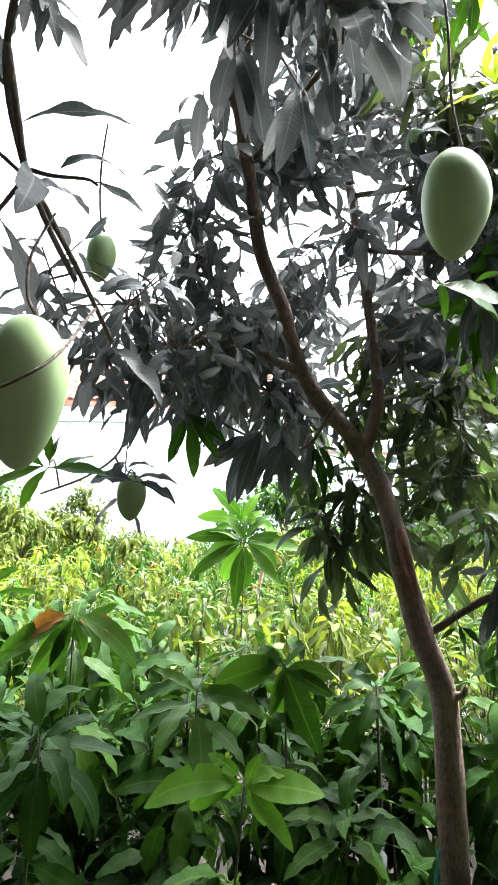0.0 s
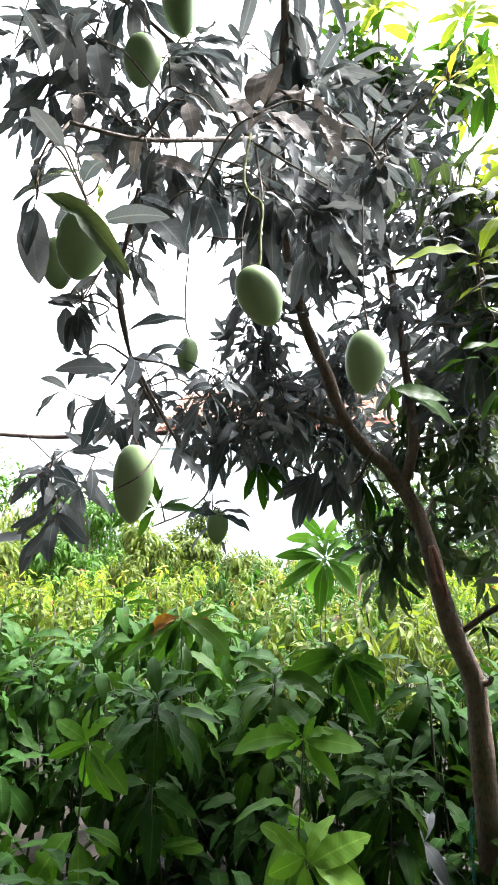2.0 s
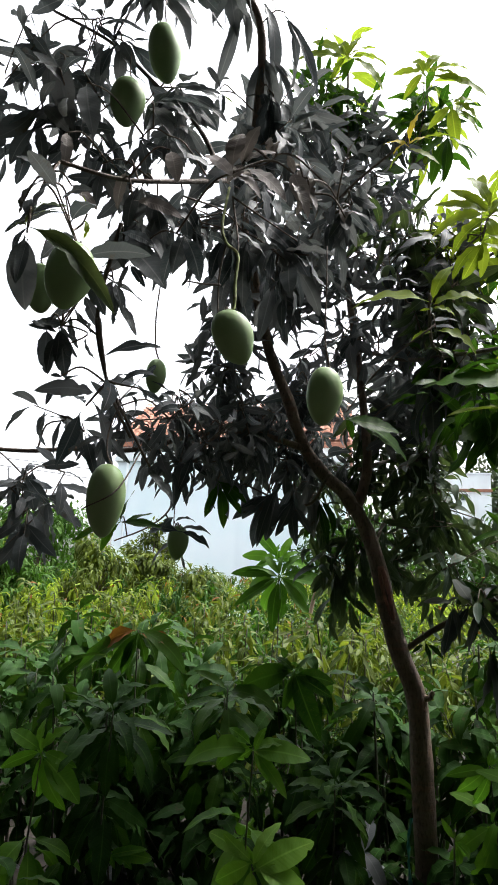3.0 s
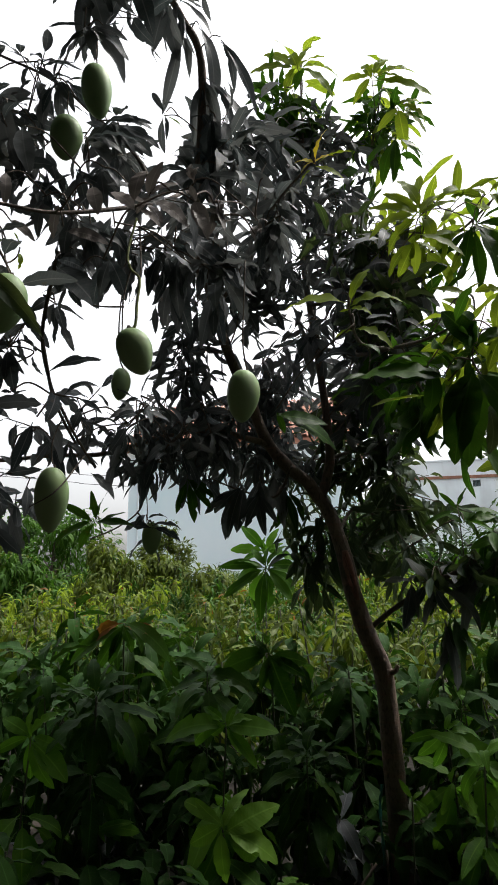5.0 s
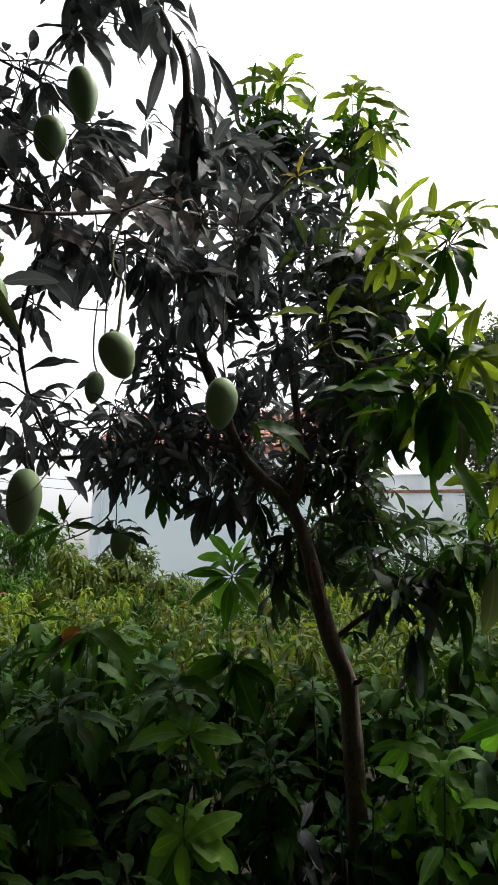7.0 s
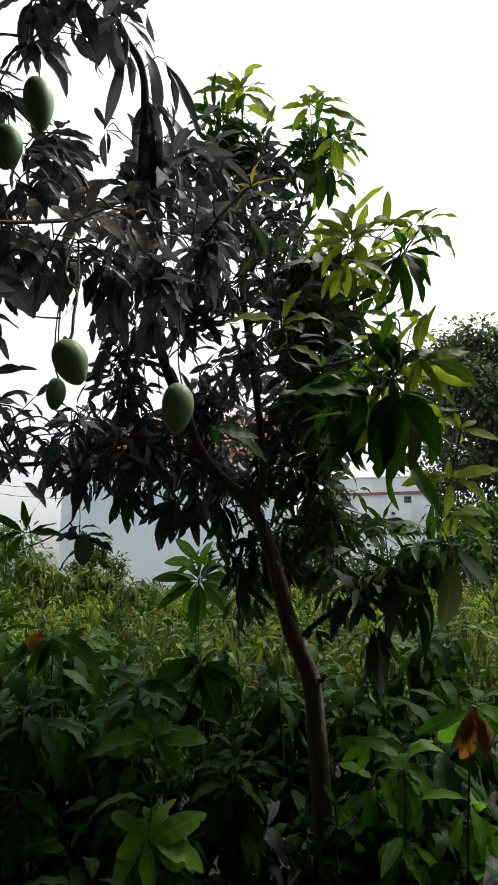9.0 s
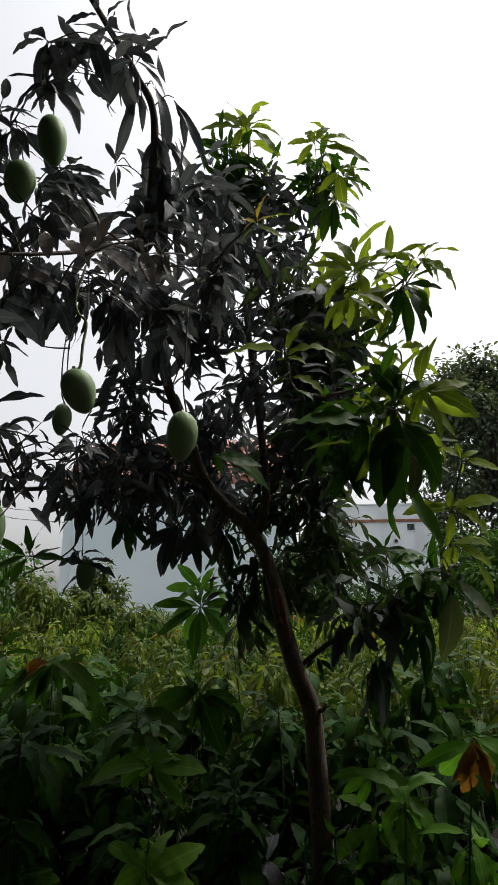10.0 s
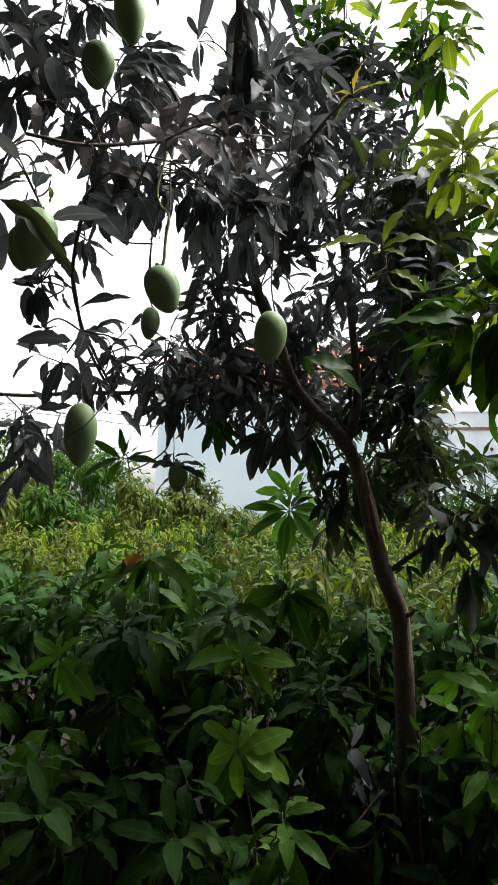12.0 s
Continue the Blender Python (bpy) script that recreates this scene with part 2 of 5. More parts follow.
# ------------------------------------------------------------------ leaves
def leaf_shape(width, bend, fold, wave, stations, seed, stalk=0.10, twist=0.0, bitten=0, ripples=12):
    """A lance-shaped blade of length 1 along y: folded on its midrib, wavy at the edges, arching down; with a short stalk and bitten edges."""
    rng = random.Random(seed)
    v, uv = [], []
    y, z, sway, phase = 0.0, 0.0, 0.0, rng.uniform(0, 6)
    drift = rng.uniform(-0.5, 0.5)
    bites = {(rng.randrange(4, stations - 2), rng.choice((-1, 1))): rng.uniform(0.35, 0.75) for _ in range(bitten)}
    for i in range(stations):
        s = i / (stations - 1)
        if i:
            angle = -bend * (s - 0.5 / (stations - 1))
            y += math.cos(angle) / (stations - 1)
            z += math.sin(angle) / (stations - 1)
            sway += 0.12 * drift * (s - 0.35) / (stations - 1) * 4
        u = max(0.0, (s - stalk) / (1 - stalk))
        half = 0.5 * width * (math.sin(math.pi * u ** 0.88) ** 0.72 if 0 < u < 1 else 0.0)
        half = max(half, 0.008 if s < 0.5 else 0.002)
        roll = twist * s
        for e in (-1, 0, 1):
            edge = half * bites.get((i, e), 1.0)
            lift = fold * half * abs(e) + wave * math.sin((ripples + 4 * drift) * s + phase + 1.9 * e) * abs(e) * min(1.0, half / (0.3 * width))
            x = e * edge
            v.append((sway + x * math.cos(roll) - lift * math.sin(roll), y, z + lift * math.cos(roll) + x * math.sin(roll)))
            uv.append((float(e), u))
    f = []
    for i in range(stations - 1):
        for k in range(2):
            a0 = 3 * i + k
            f.append((a0, a0 + 1, a0 + 4, a0 + 3))
    return np.array(v), f, np.array(uv)


FINE = [leaf_shape(0.215 + 0.025 * (k % 3), (0.35, 0.8, 1.2, 1.6, 0.6, 1.9)[k], (0.35, 0.2, 0.45, 0.3, 0.1, 0.5)[k], 0.014 + 0.006 * (k % 3), 14, 11 + k, 0.12, (0.2, -0.3, 0.45, -0.2, 0.6, -0.1)[k], k % 3) for k in range(6)]
FINE += [leaf_shape(0.25 + 0.03 * (k % 3), (0.6, 1.0, 1.4, 1.7, 0.8, 1.2)[k], (0.30, 0.15, 0.4, 0.25, 0.1, 0.35)[k], 0.012 + 0.006 * (k % 3), 20, 51 + k, 0.10, (0.2, -0.3, 0.4, -0.2, 0.5, 0.1)[k], k % 3, 24) for k in range(6)]
FINE += [leaf_shape(0.155 + 0.02 * (k % 3), (0.7, 1.2, 1.6, 0.9)[k], (0.35, 0.5, 0.25, 0.4)[k], 0.010 + 0.004 * (k % 2), 14, 71 + k, 0.12, (0.3, -0.4, 0.5, -0.2)[k], k % 2) for k in range(4)]
FINE += [leaf_shape(0.31 + 0.05 * (k % 3), (0.6, 0.9, 0.7, 1.2)[k], (0.2, 0.1, 0.15, 0.3)[k], 0.011 + 0.005 * (k % 2), 26, 91 + k, 0.07, (0.2, -0.3, 0.1, 0.3)[k], k % 2, 30) for k in range(4)]
COARSE = [leaf_shape(0.21, (1.1, 1.5, 2.0)[k], 0.3, 0.0, 6, 31 + k) for k in range(3)]
BROAD = [leaf_shape(0.50, (0.3, 0.6, 1.0)[k], 0.15, 0.0, 4, 41 + k, 0.05) for k in range(3)]


def fill_mesh(name, v, faces, uv, mat):
    me = bpy.data.meshes.new(name)
    me.from_pydata(v, [], faces)
    layer = me.uv_layers.new(name="blade")
    index = np.empty(len(me.loops), dtype=np.int32)
    me.loops.foreach_get("vertex_index", index)
    layer.data.foreach_set("uv", np.asarray(uv, dtype=np.float32)[index].ravel())
    me.polygons.foreach_set("use_smooth", np.ones(len(me.polygons), dtype=bool))
    me.materials.append(mat)
    me.update()
    return me


LEAF_MESHES = {}


def leaf_mesh(kind, k):
    if (kind, k) not in LEAF_MESHES:
        v, f, uv = FINE[k]
        LEAF_MESHES[kind, k] = fill_mesh("leaf", v.tolist(), f, uv, LEAF[kind])
    return LEAF_MESHES[kind, k]


def mass_mesh(name, leaves, mat, shapes):
    """One mesh of many leaves: (shape number, matrix) each."""
    vs, fs, us, count = [], [], [], 0
    for k in range(len(shapes)):
        ms = np.array([np.array(m) for j, m in leaves if j == k])
        if not len(ms):
            continue
        v, f, uv = shapes[k]
        pts = np.einsum("nij,kj->nki", ms[:, :3, :3], v) + ms[:, None, :3, 3]
        vs.append(pts.reshape(-1, 3))
        fa = np.array(f)
        fs.append((fa[None] + (np.arange(len(ms)) * len(v))[:, None, None] + count).reshape(-1, 4))
        us.append(np.tile(uv, (len(ms), 1)))
        count += len(ms) * len(v)
    return fill_mesh(name, np.concatenate(vs).tolist(), np.concatenate(fs).tolist(), np.concatenate(us), mat)


def leaf_pose(place, way, up, size, roll=0.0):
    y = way.normalized()
    x = y.cross(up)
    x = x.normalized() if x.length > 1e-4 else y.orthogonal().normalized()
    z = x.cross(y)
    m = Matrix((x, y, z)).transposed().to_4x4() @ Matrix.Rotation(roll, 4, "Y")
    return Matrix.Translation(place) @ m @ Matrix.Scale(size, 4)


def rosette(rng, place, axis, count, size, sag=0.35, spread=(25, 100), step=0.022):
    """Poses of the leaves round a twig's tip: the inner ones rise, the outer ones droop."""
    axis = Vector(axis).normalized()
    p0 = Vector(place)
    side = axis.orthogonal().normalized()
    other = axis.cross(side)
    out, turn = [], rng.uniform(0, 6.28)
    for i in range(count):
        s = (i + 0.5) / count
        w = turn + 2.4 * i + rng.uniform(-0.25, 0.25)
        tilt = radians(spread[0] + (spread[1] - spread[0]) * s ** 0.8 + rng.uniform(-10, 10))
        radial = side * math.cos(w) + other * math.sin(w)
        way = axis * math.cos(tilt) + radial * math.sin(tilt) + Vector((0, 0, -sag * (0.4 + s) * rng.uniform(0.5, 1.5)))
        length = size * rng.uniform(0.72, 1.12) * (0.75 + 0.25 * s)
        up = axis + Vector((0, 0, 0.4)) + 0.2 * radial + Vector((rng.uniform(-0.3, 0.3), rng.uniform(-0.3, 0.3), 0))
        out.append(leaf_pose(p0 - axis * (step * i), way, up, length, rng.gauss(0, 0.28)))
    return out


def fan_poses(rng, place, leaves, lean=-0.2):
    out = []
    for angle, length in leaves:
        w = radians(angle)
        way = Vector((math.cos(w), lean + rng.uniform(-0.2, 0.2), math.sin(w) + 0.12))
        up = Vector((0.25 * math.cos(w + 1.57) + rng.uniform(-0.15, 0.15), -0.75, 0.55))
        out.append(leaf_pose(Vector(place) + Vector((rng.uniform(-0.006, 0.006), rng.uniform(-0.006, 0.006), rng.uniform(-0.02, 0.006))), way, up, length, rng.gauss(0, 0.15)))
    return out


# ------------------------------------------------------------------ ground and distance
def ground():
    rng = random.Random(3)
    bm = bmesh.new()
    near = np.concatenate([[-400, -120, -50, -25], np.linspace(-14, 14, 57), [25, 50, 120, 400]])
    deep = np.concatenate([[-300, -60, -20], np.linspace(-6, 24, 61), [32, 45, 70, 120, 250, 600]])
    grid = [[bm.verts.new((x, y, 0.05 * noise.noise((x * 0.7, y * 0.7, 0)) + 0.02 * noise.noise((x * 3, y * 3, 1)))) for x in near] for y in deep]
    for j in range(len(deep) - 1):
        for i in range(len(near) - 1):
            bm.faces.new((grid[j][i], grid[j][i + 1], grid[j + 1][i + 1], grid[j + 1][i]))
    me = bpy.data.meshes.new("ground")
    bm.to_mesh(me)
    bm.free()
    me.materials.append(SOIL)
    return tagged(new("ground", me), "dark brown orchard soil under the mango saplings", "ground", kind="structure")


ground()

# pale blue house behind the saplings
HX0, HX1, HY, HTOP = -9.53, -0.08, 24.0, 6.41
house = thing("house", (HX0, HY, 0), "pale blue lit_limewashed house with a red clay tile roof", "house")
s = Soup()
s.box((0, 0, 0), (HX1 - HX0, 7, HTOP))
part("wall", s.mesh("house_wall", WALL_BLUE, False), house)
s = Soup()
s.box((-0.12, -0.15, HTOP), (HX1 - HX0 + 0.12, 7.1, HTOP + 0.16))
part("cornice", s.mesh("house_cornice", WALL_GREY, False), house)
s = Soup()
s.tube(smooth_line([(0.45, -0.06, 0), (0.45, -0.06, 3), (0.45, -0.06, HTOP)], 3), 0.05, 0.05, 8)
part("drainpipe", s.mesh("drainpipe", WALL_GREY), house)


def tiled_roof(parent, x0, x1, y0, z0, y1, z1):
    """A slope of clay tiles in courses, each tile a half-round of its own."""
    s = Soup()
    rng = random.Random(5)
    rows, cols = 15, int((x1 - x0) / 0.30)
    for r in range(rows):
        for c in range(cols):
            u0, u1 = r / rows, (r + 1.18) / rows
            x = x0 + (c + 0.5) * (x1 - x0) / cols + rng.uniform(-0.015, 0.015)
            lift = rng.uniform(0.0, 0.03)
            a0 = len(s.v)
            for u, extra in ((u0, 0.05), (u1, 0.0)):
                for k in range(4):
                    w = math.pi * k / 3
                    s.v.append(Vector((x - 0.145 * math.cos(w), y0 + (y1 - y0) * u, z0 + (z1 - z0) * u + 0.09 * math.sin(w) + extra + lift)))
            for k in range(3):
                s.f.append((a0 + k, a0 + k + 1, a0 + k + 5, a0 + k + 4))
    roof = part("roof", None, parent, "weathered red clay tile roof")
    roof.empty_display_size = 0.2
    under = Soup()
    under.v += [Vector(q) for q in ((x0, y0, z0 - 0.04), (x1, y0, z0 - 0.04), (x1, y1, z1 - 0.04), (x0, y1, z1 - 0.04), (x0, 2 * y1 - y0, z0), (x1, 2 * y1 - y0, z0), (x0, y0, z0 - 0.2), (x1, y0, z0 - 0.2))]
    under.f += [(0, 1, 2, 3), (3, 2, 5, 4), (6, 7, 1, 0), (0, 3, 4, 6), (1, 7, 5, 2), (7, 6, 4, 5)]
    part("roof_slope", under.mesh("roof_slope", TILE, False), roof)
    tagged(part("tiles", s.mesh("roof_tiles", TILE), roof), kind="stuff")


tiled_roof(house, -0.55, 9.65, 0.6, HTOP + 1.0, 4.4, HTOP + 3.7)
s = Soup()
s.box((-0.55 + 0.1, 0.9, HTOP + 0.1), (9.5, 6.6, HTOP + 1.1))
part("upper_wall", s.mesh("house_upper_wall", WALL_GREY, False), house)

# flat-roofed building further off
BX0, BX1, BY, BTOP = 2.22, 7.36, 34.0, 7.85
block = thing("building", (BX0, BY, 0), "weathered white flat-roofed building with a faded red band", "building")


def pierced_wall(width, height, thick, hole):
    """A front wall with one opening through it."""
    x0, z0, x1, z1 = hole
    xs, zs, s = (0, x0, x1, width), (0, z0, z1, height), Soup()
    for y in (0.0, thick):
        s.v += [Vector((x, y, z)) for z in zs for x in xs]
    for j in range(3):
        for i in range(3):
            if (i, j) != (1, 1):
                q = 4 * j + i
                s.f += [(q, q + 1, q + 5, q + 4), (q + 20, q + 21, q + 17, q + 16)]
    for ring in ((0, 1, 2, 3, 7, 11, 15, 14, 13, 12, 8, 4), (5, 9, 10, 6)):
        for i, q in enumerate(ring):
            r = ring[(i + 1) % len(ring)]
            s.f.append((r, q, q + 16, r + 16))
    return s


WX, WZ = 3.77, 6.61
part("front_wall", pierced_wall(BX1 - BX0, BTOP, 0.25, (WX - 0.20, WZ - 0.18, WX + 0.20, WZ + 0.18)).mesh("front_wall", WALL_GREY, False), block)
s = Soup()
s.box((0, 0.25, 0), (BX1 - BX0, 6.0, BTOP - 0.7))
part("body", s.mesh("block_body", WALL_GREY, False), block)
s = Soup()
s.box((-0.06, -0.07, BTOP - 0.95), (BX1 - BX0 + 0.06, 0.0, BTOP - 0.80))
part("band", s.mesh("block_band", BAND, False), block, "faded dark red painted band")
s = Soup()
s.box((-0.05, -0.05, BTOP), (BX1 - BX0 + 0.05, 0.30, BTOP + 0.08))
part("coping", s.mesh("block_coping", WALL_GREY, False), block)
window = part("window", None, block, "small barred ventilation window")
s = Soup()
s.box((WX - 0.20, 0.16, WZ - 0.18), (WX + 0.20, 0.20, WZ + 0.18))
part("shade_behind", s.mesh("window_dark", DARK, False), window)
bar = Soup()
bar.box((-0.012, 0.06, WZ - 0.18), (0.012, 0.09, WZ + 0.18))
bar_mesh = bar.mesh("window_bar", IRON, False)
for k in range(5):
    ob = part("bar", bar_mesh, window)
    ob.location.x = WX - 0.14 + 0.07 * k
s = Soup()
s.box((WX - 0.24, -0.04, WZ - 0.23), (WX + 0.24, 0.06, WZ - 0.18))
part("sill", s.mesh("window_sill", WALL_GREY, False), window)
s = Soup()
s.tube(smooth_line([(WX - 0.85, -0.09, WZ - 0.75), (WX - 0.85, 0.02, WZ - 0.72)], 2), 0.09, 0.09, 8)
part("drain_spout", s.mesh("drain_spout", DARK), block)

for a0, b0 in (((-15.508, 27.000, 7.020), (-10.750, 27.000, 6.545)), ((-15.462, 27.000, 6.616), (-10.718, 27.000, 6.072))):
    s = Soup()
    mid = (Vector(a0) + Vector(b0)) / 2 - Vector((0, 0, 0.05))
    far_left = Vector(a0) + 4 * (Vector(a0) - Vector(b0))
    s.tube(smooth_line([far_left, a0, mid, b0, Vector((HX0 + 0.05, b0[1], b0[2] - 0.1))], 6), 0.014, 0.014, 5)
    tagged(new("power_cable", s.mesh("power_cable", WIRE)), "thin dark overhead power cable running to the blue house", "cable", "power cables")


def far_tree(place, height, width, count, size, kind, seed, label, name="tree", bare=0.3, category="tree", shapes=None):
    """A tree or bush of the distance: tapered trunk, limbs and clumps of leaves with gaps between."""
    rng = random.Random(seed)
    base = thing(name, place, label, category)
    wood, leaves = Soup(), []
    top = Vector((0, 0, height * 0.55))
    wood.tube(smooth_line([(0, 0, -0.2), (0.05 * width, 0, height * 0.25), top]), 0.028 * height, 0.014 * height, 8, 0.2, seed)
    clumps = []
    for k in range(int(16 + count / 260)):
        w, h = rng.uniform(0, 6.28), rng.random()
        r = width * 0.5 * math.sqrt(rng.random()) * (1.0 - 0.55 * h ** 2.2)
        c = Vector((r * math.cos(w), r * math.sin(w), height * (bare + (0.94 - bare) * h)))
        clumps.append((c, width * rng.uniform(0.09, 0.17)))
        if k % 2 == 0:
            wood.tube(smooth_line([Vector((0, 0, min(c.z * 0.8, height * 0.5))), c * 0.55 + Vector((0, 0, 0.35 * c.z)), c], 3), 0.009 * height, 0.003 * height, 5)
    for k in range(count):
        c, r = clumps[k % len(clumps)]
        d = Vector((rng.gauss(0, 1), rng.gauss(0, 1), rng.gauss(0, 0.75))).normalized() * r * rng.uniform(0.45, 1.08)
        way = d.normalized() + Vector((rng.uniform(-0.6, 0.6), rng.uniform(-0.6, 0.6), rng.uniform(-0.9, 0.25)))
        leaves.append((k % 3, leaf_pose(c + d, way, Vector((0, 0, 1)) + 0.6 * d.normalized(), size * rng.uniform(0.6, 1.2))))
    part("trunk", wood.mesh("far_trunk", TWIG), base)
    tagged(part("crown", mass_mesh("far_crown", leaves, LEAF[kind + "_mass"], shapes or BROAD), base), kind="stuff")
    return base


# the first three crowns carry the distance haze in their leaf colour
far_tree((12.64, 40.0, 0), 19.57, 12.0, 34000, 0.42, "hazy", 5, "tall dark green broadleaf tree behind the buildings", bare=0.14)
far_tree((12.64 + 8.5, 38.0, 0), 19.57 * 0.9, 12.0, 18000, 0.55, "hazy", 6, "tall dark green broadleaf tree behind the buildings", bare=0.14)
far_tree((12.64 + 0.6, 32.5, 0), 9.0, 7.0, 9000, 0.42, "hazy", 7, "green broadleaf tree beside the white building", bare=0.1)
far_tree((-6.108, 19.000, 0), 3.6, 2.0, 3600, 0.16, "olive", 8, "slender feathery bush in front of the blue house", "bush", 0.1, "bush")
far_tree((-8.905, 17.000, 0), 3.7, 4.6, 5200, 0.22, "green", 9, "dark green bushy mango tree at the edge of the field", "mango_bush", 0.1, "tree")
far_tree((-10.769, 15.000, 0), 4.2, 4.6, 4600, 0.22, "green", 10, "green bushy mango tree at the edge of the field", "mango_bush", 0.1, "tree")
far_tree((-8.450, 20.000, 0), 3.0, 3.4, 2600, 0.2, "green", 14, "green bushy mango tree at the edge of the field", "mango_bush", 0.1, "tree")
far_tree((0.085, 22.000, 0), 4.2, 5.0, 4200, 0.26, "green", 11, "dark green bushy mango tree between the houses", "mango_bush", 0.1, "tree")
far_tree((6.250, 20.000, 0), 4.4, 6.0, 4600, 0.26, "green", 12, "dark green bushy mango tree at the edge of the field", "mango_bush", 0.1, "tree")
far_tree((3.921, 25.000, 0), 3.6, 6.0, 4200, 0.26, "old", 13, "green bushy mango tree below the white building", "mango_bush", 0.1, "tree")

for top, width, kind, seed in (((-6.764, 8.500, 2.604), 1.9, "olive", 41), ((-6.159, 9.500, 2.498), 1.8, "olive", 42), ((-6.347, 12.000, 3.100), 2.6, "green", 43), ((-4.415, 10.500, 2.305), 1.7, "olive", 44), ((-3.725, 11.500, 2.046), 1.5, "olive", 45), ((-5.416, 7.500, 1.888), 1.5, "olive", 46), ((-4.792, 8.500, 1.978), 1.6, "green", 47), ((-2.121, 9.500, 1.779), 1.3, "olive", 48), ((0.428, 11.000, 1.836), 1.9, "olive", 49)):
    far_tree(top[:2] + (0,), top[2] + 0.06, width, 2600, 0.23, kind, seed, "bushy young mango tree with narrow yellowish green leaves", "mango_bush", 0.12, "tree", COARSE)

# unseen trees added behind, beside and above the camera to block sky light
for x, y, seed, high, wide, low in ((0.9, -4.3, 21, 6.6, 5.4, 0.06), (-3.6, -3.4, 22, 6.6, 5.0, 0.06), (5.0, -3.0, 23, 6.8, 5.0, 0.06), (-1.4, -8.0, 24, 8.0, 5.0, 0.2), (3.6, -8.0, 25, 8.0, 5.0, 0.2), (-6.6, -0.4, 26, 6.4, 4.8, 0.2), (7.0, -0.2, 27, 6.4, 4.8, 0.2), (-4.9, 2.0, 28, 5.6, 4.4, 0.2), (5.8, 1.6, 29, 5.6, 4.4, 0.2), (-0.9, -2.4, 30, 6.6, 4.4, 0.50), (-2.4, -1.0, 31, 8.2, 5.6, 0.68), (1.7, -1.3, 32, 8.4, 5.8, 0.70), (-0.3, -1.6, 33, 8.6, 5.0, 0.72)):
    far_tree((x, y, 0), high, wide, 9000, 0.34, "old", seed, "unseen mango tree added to shade the near saplings", "orchard_mango_tree", low, "tree")


# ------------------------------------------------------------------ the mango tree
TREE_BASE = (0.582, 2.150, 0.0)
tree = thing("mango_tree", TREE_BASE, "bearing mango tree with a crooked brown trunk and dark drooping leaves", "tree")
origin = Vector(TREE_BASE)
NODES = []
twigs = Soup()


def local(p):
    return Vector(p) - origin


def limb(name, points, r0, r1, sides=10, bumps=0.12, mat=None, steps=8):
    line = smooth_line([local(p) for p in points], steps)
    s = Soup()
    mat = mat or (TWIG if r0 < 0.0125 else BARK)
    s.tube(line, r0, r1, sides, bumps, len(NODES))
    NODES.extend(line[2:])
    return part(name, s.mesh(name, mat), tree)


trunk = limb("trunk", [TREE_BASE[:2] + (-0.1,), (0.576, 2.150, 0.219), (0.559, 2.140, 0.761), (0.548, 2.130, 1.010), (0.533, 2.120, 1.147), (0.478, 2.110, 1.284), (0.430, 2.110, 1.448), (0.396, 2.120, 1.616), (0.350, 2.140, 1.765), (0.297, 2.150, 1.868)], 0.046, 0.030, 18, 0.10)
limb("limb", [(0.304, 2.150, 1.842), (0.251, 2.120, 1.922), (0.170, 2.060, 1.988), (0.089, 1.980, 2.099), (0.034, 1.920, 2.260), (-0.030, 1.880, 2.411), (-0.057, 1.750, 2.528), (-0.086, 1.650, 2.692), (-0.107, 1.550, 2.812), (-0.042, 1.400, 3.468), (-0.112, 1.330, 3.682), (-0.191, 1.270, 3.818), (-0.327, 1.150, 4.035)], 0.030, 0.011, 14, 0.12)
limb("limb", [(0.307, 2.150, 1.855), (0.338, 2.160, 1.950), (0.354, 2.160, 2.090), (0.318, 2.210, 2.497), (0.270, 2.260, 2.884), (0.242, 2.300, 3.132)], 0.025, 0.013, 12)
limb("branch", [(0.093, 1.980, 2.077), (-0.036, 1.880, 2.100), (-0.167, 1.800, 2.106), (-0.323, 1.720, 2.061), (-0.472, 1.600, 1.984), (-0.634, 1.450, 1.953), (-0.766, 1.330, 1.919), (-0.913, 1.150, 1.900)], 0.014, 0.006, 8)
limb("branch", [(0.509, 2.110, 1.311), (0.613, 2.060, 1.392), (0.783, 2.000, 1.491), (0.936, 1.950, 1.574), (1.051, 1.900, 1.590), (1.095, 1.880, 1.698), (1.123, 1.850, 1.906), (1.174, 1.820, 2.102)], 0.012, 0.004, 8)
limb("branch", [(0.241, 2.300, 3.118), (0.273, 2.340, 3.191), (0.261, 2.380, 3.791), (0.256, 2.400, 4.372)], 0.012, 0.005, 8)
limb("branch", [(0.255, 2.280, 2.978), (0.446, 2.400, 3.206), (0.624, 2.550, 3.868), (0.723, 2.650, 4.409)], 0.012, 0.005, 8)
limb("branch", [(0.276, 2.250, 2.824), (0.551, 2.150, 2.819), (0.807, 2.000, 2.885), (0.982, 1.900, 2.957), (1.098, 1.850, 3.045)], 0.011, 0.004, 8)
limb("branch", [(0.293, 2.220, 2.599), (0.491, 1.850, 2.402), (0.618, 1.500, 2.284), (0.714, 1.250, 2.209), (0.785, 1.100, 2.186)], 0.010, 0.004, 8)
limb("branch", [(0.618, 1.500, 2.284), (0.524, 1.220, 2.203), (0.497, 1.080, 2.238), (0.496, 1.050, 2.294)], 0.006, 0.003, 7)
limb("branch", [(-0.069, 1.720, 2.587), (0.145, 1.450, 2.701), (0.278, 1.150, 2.675), (0.425, 0.900, 2.630)], 0.008, 0.003, 7)
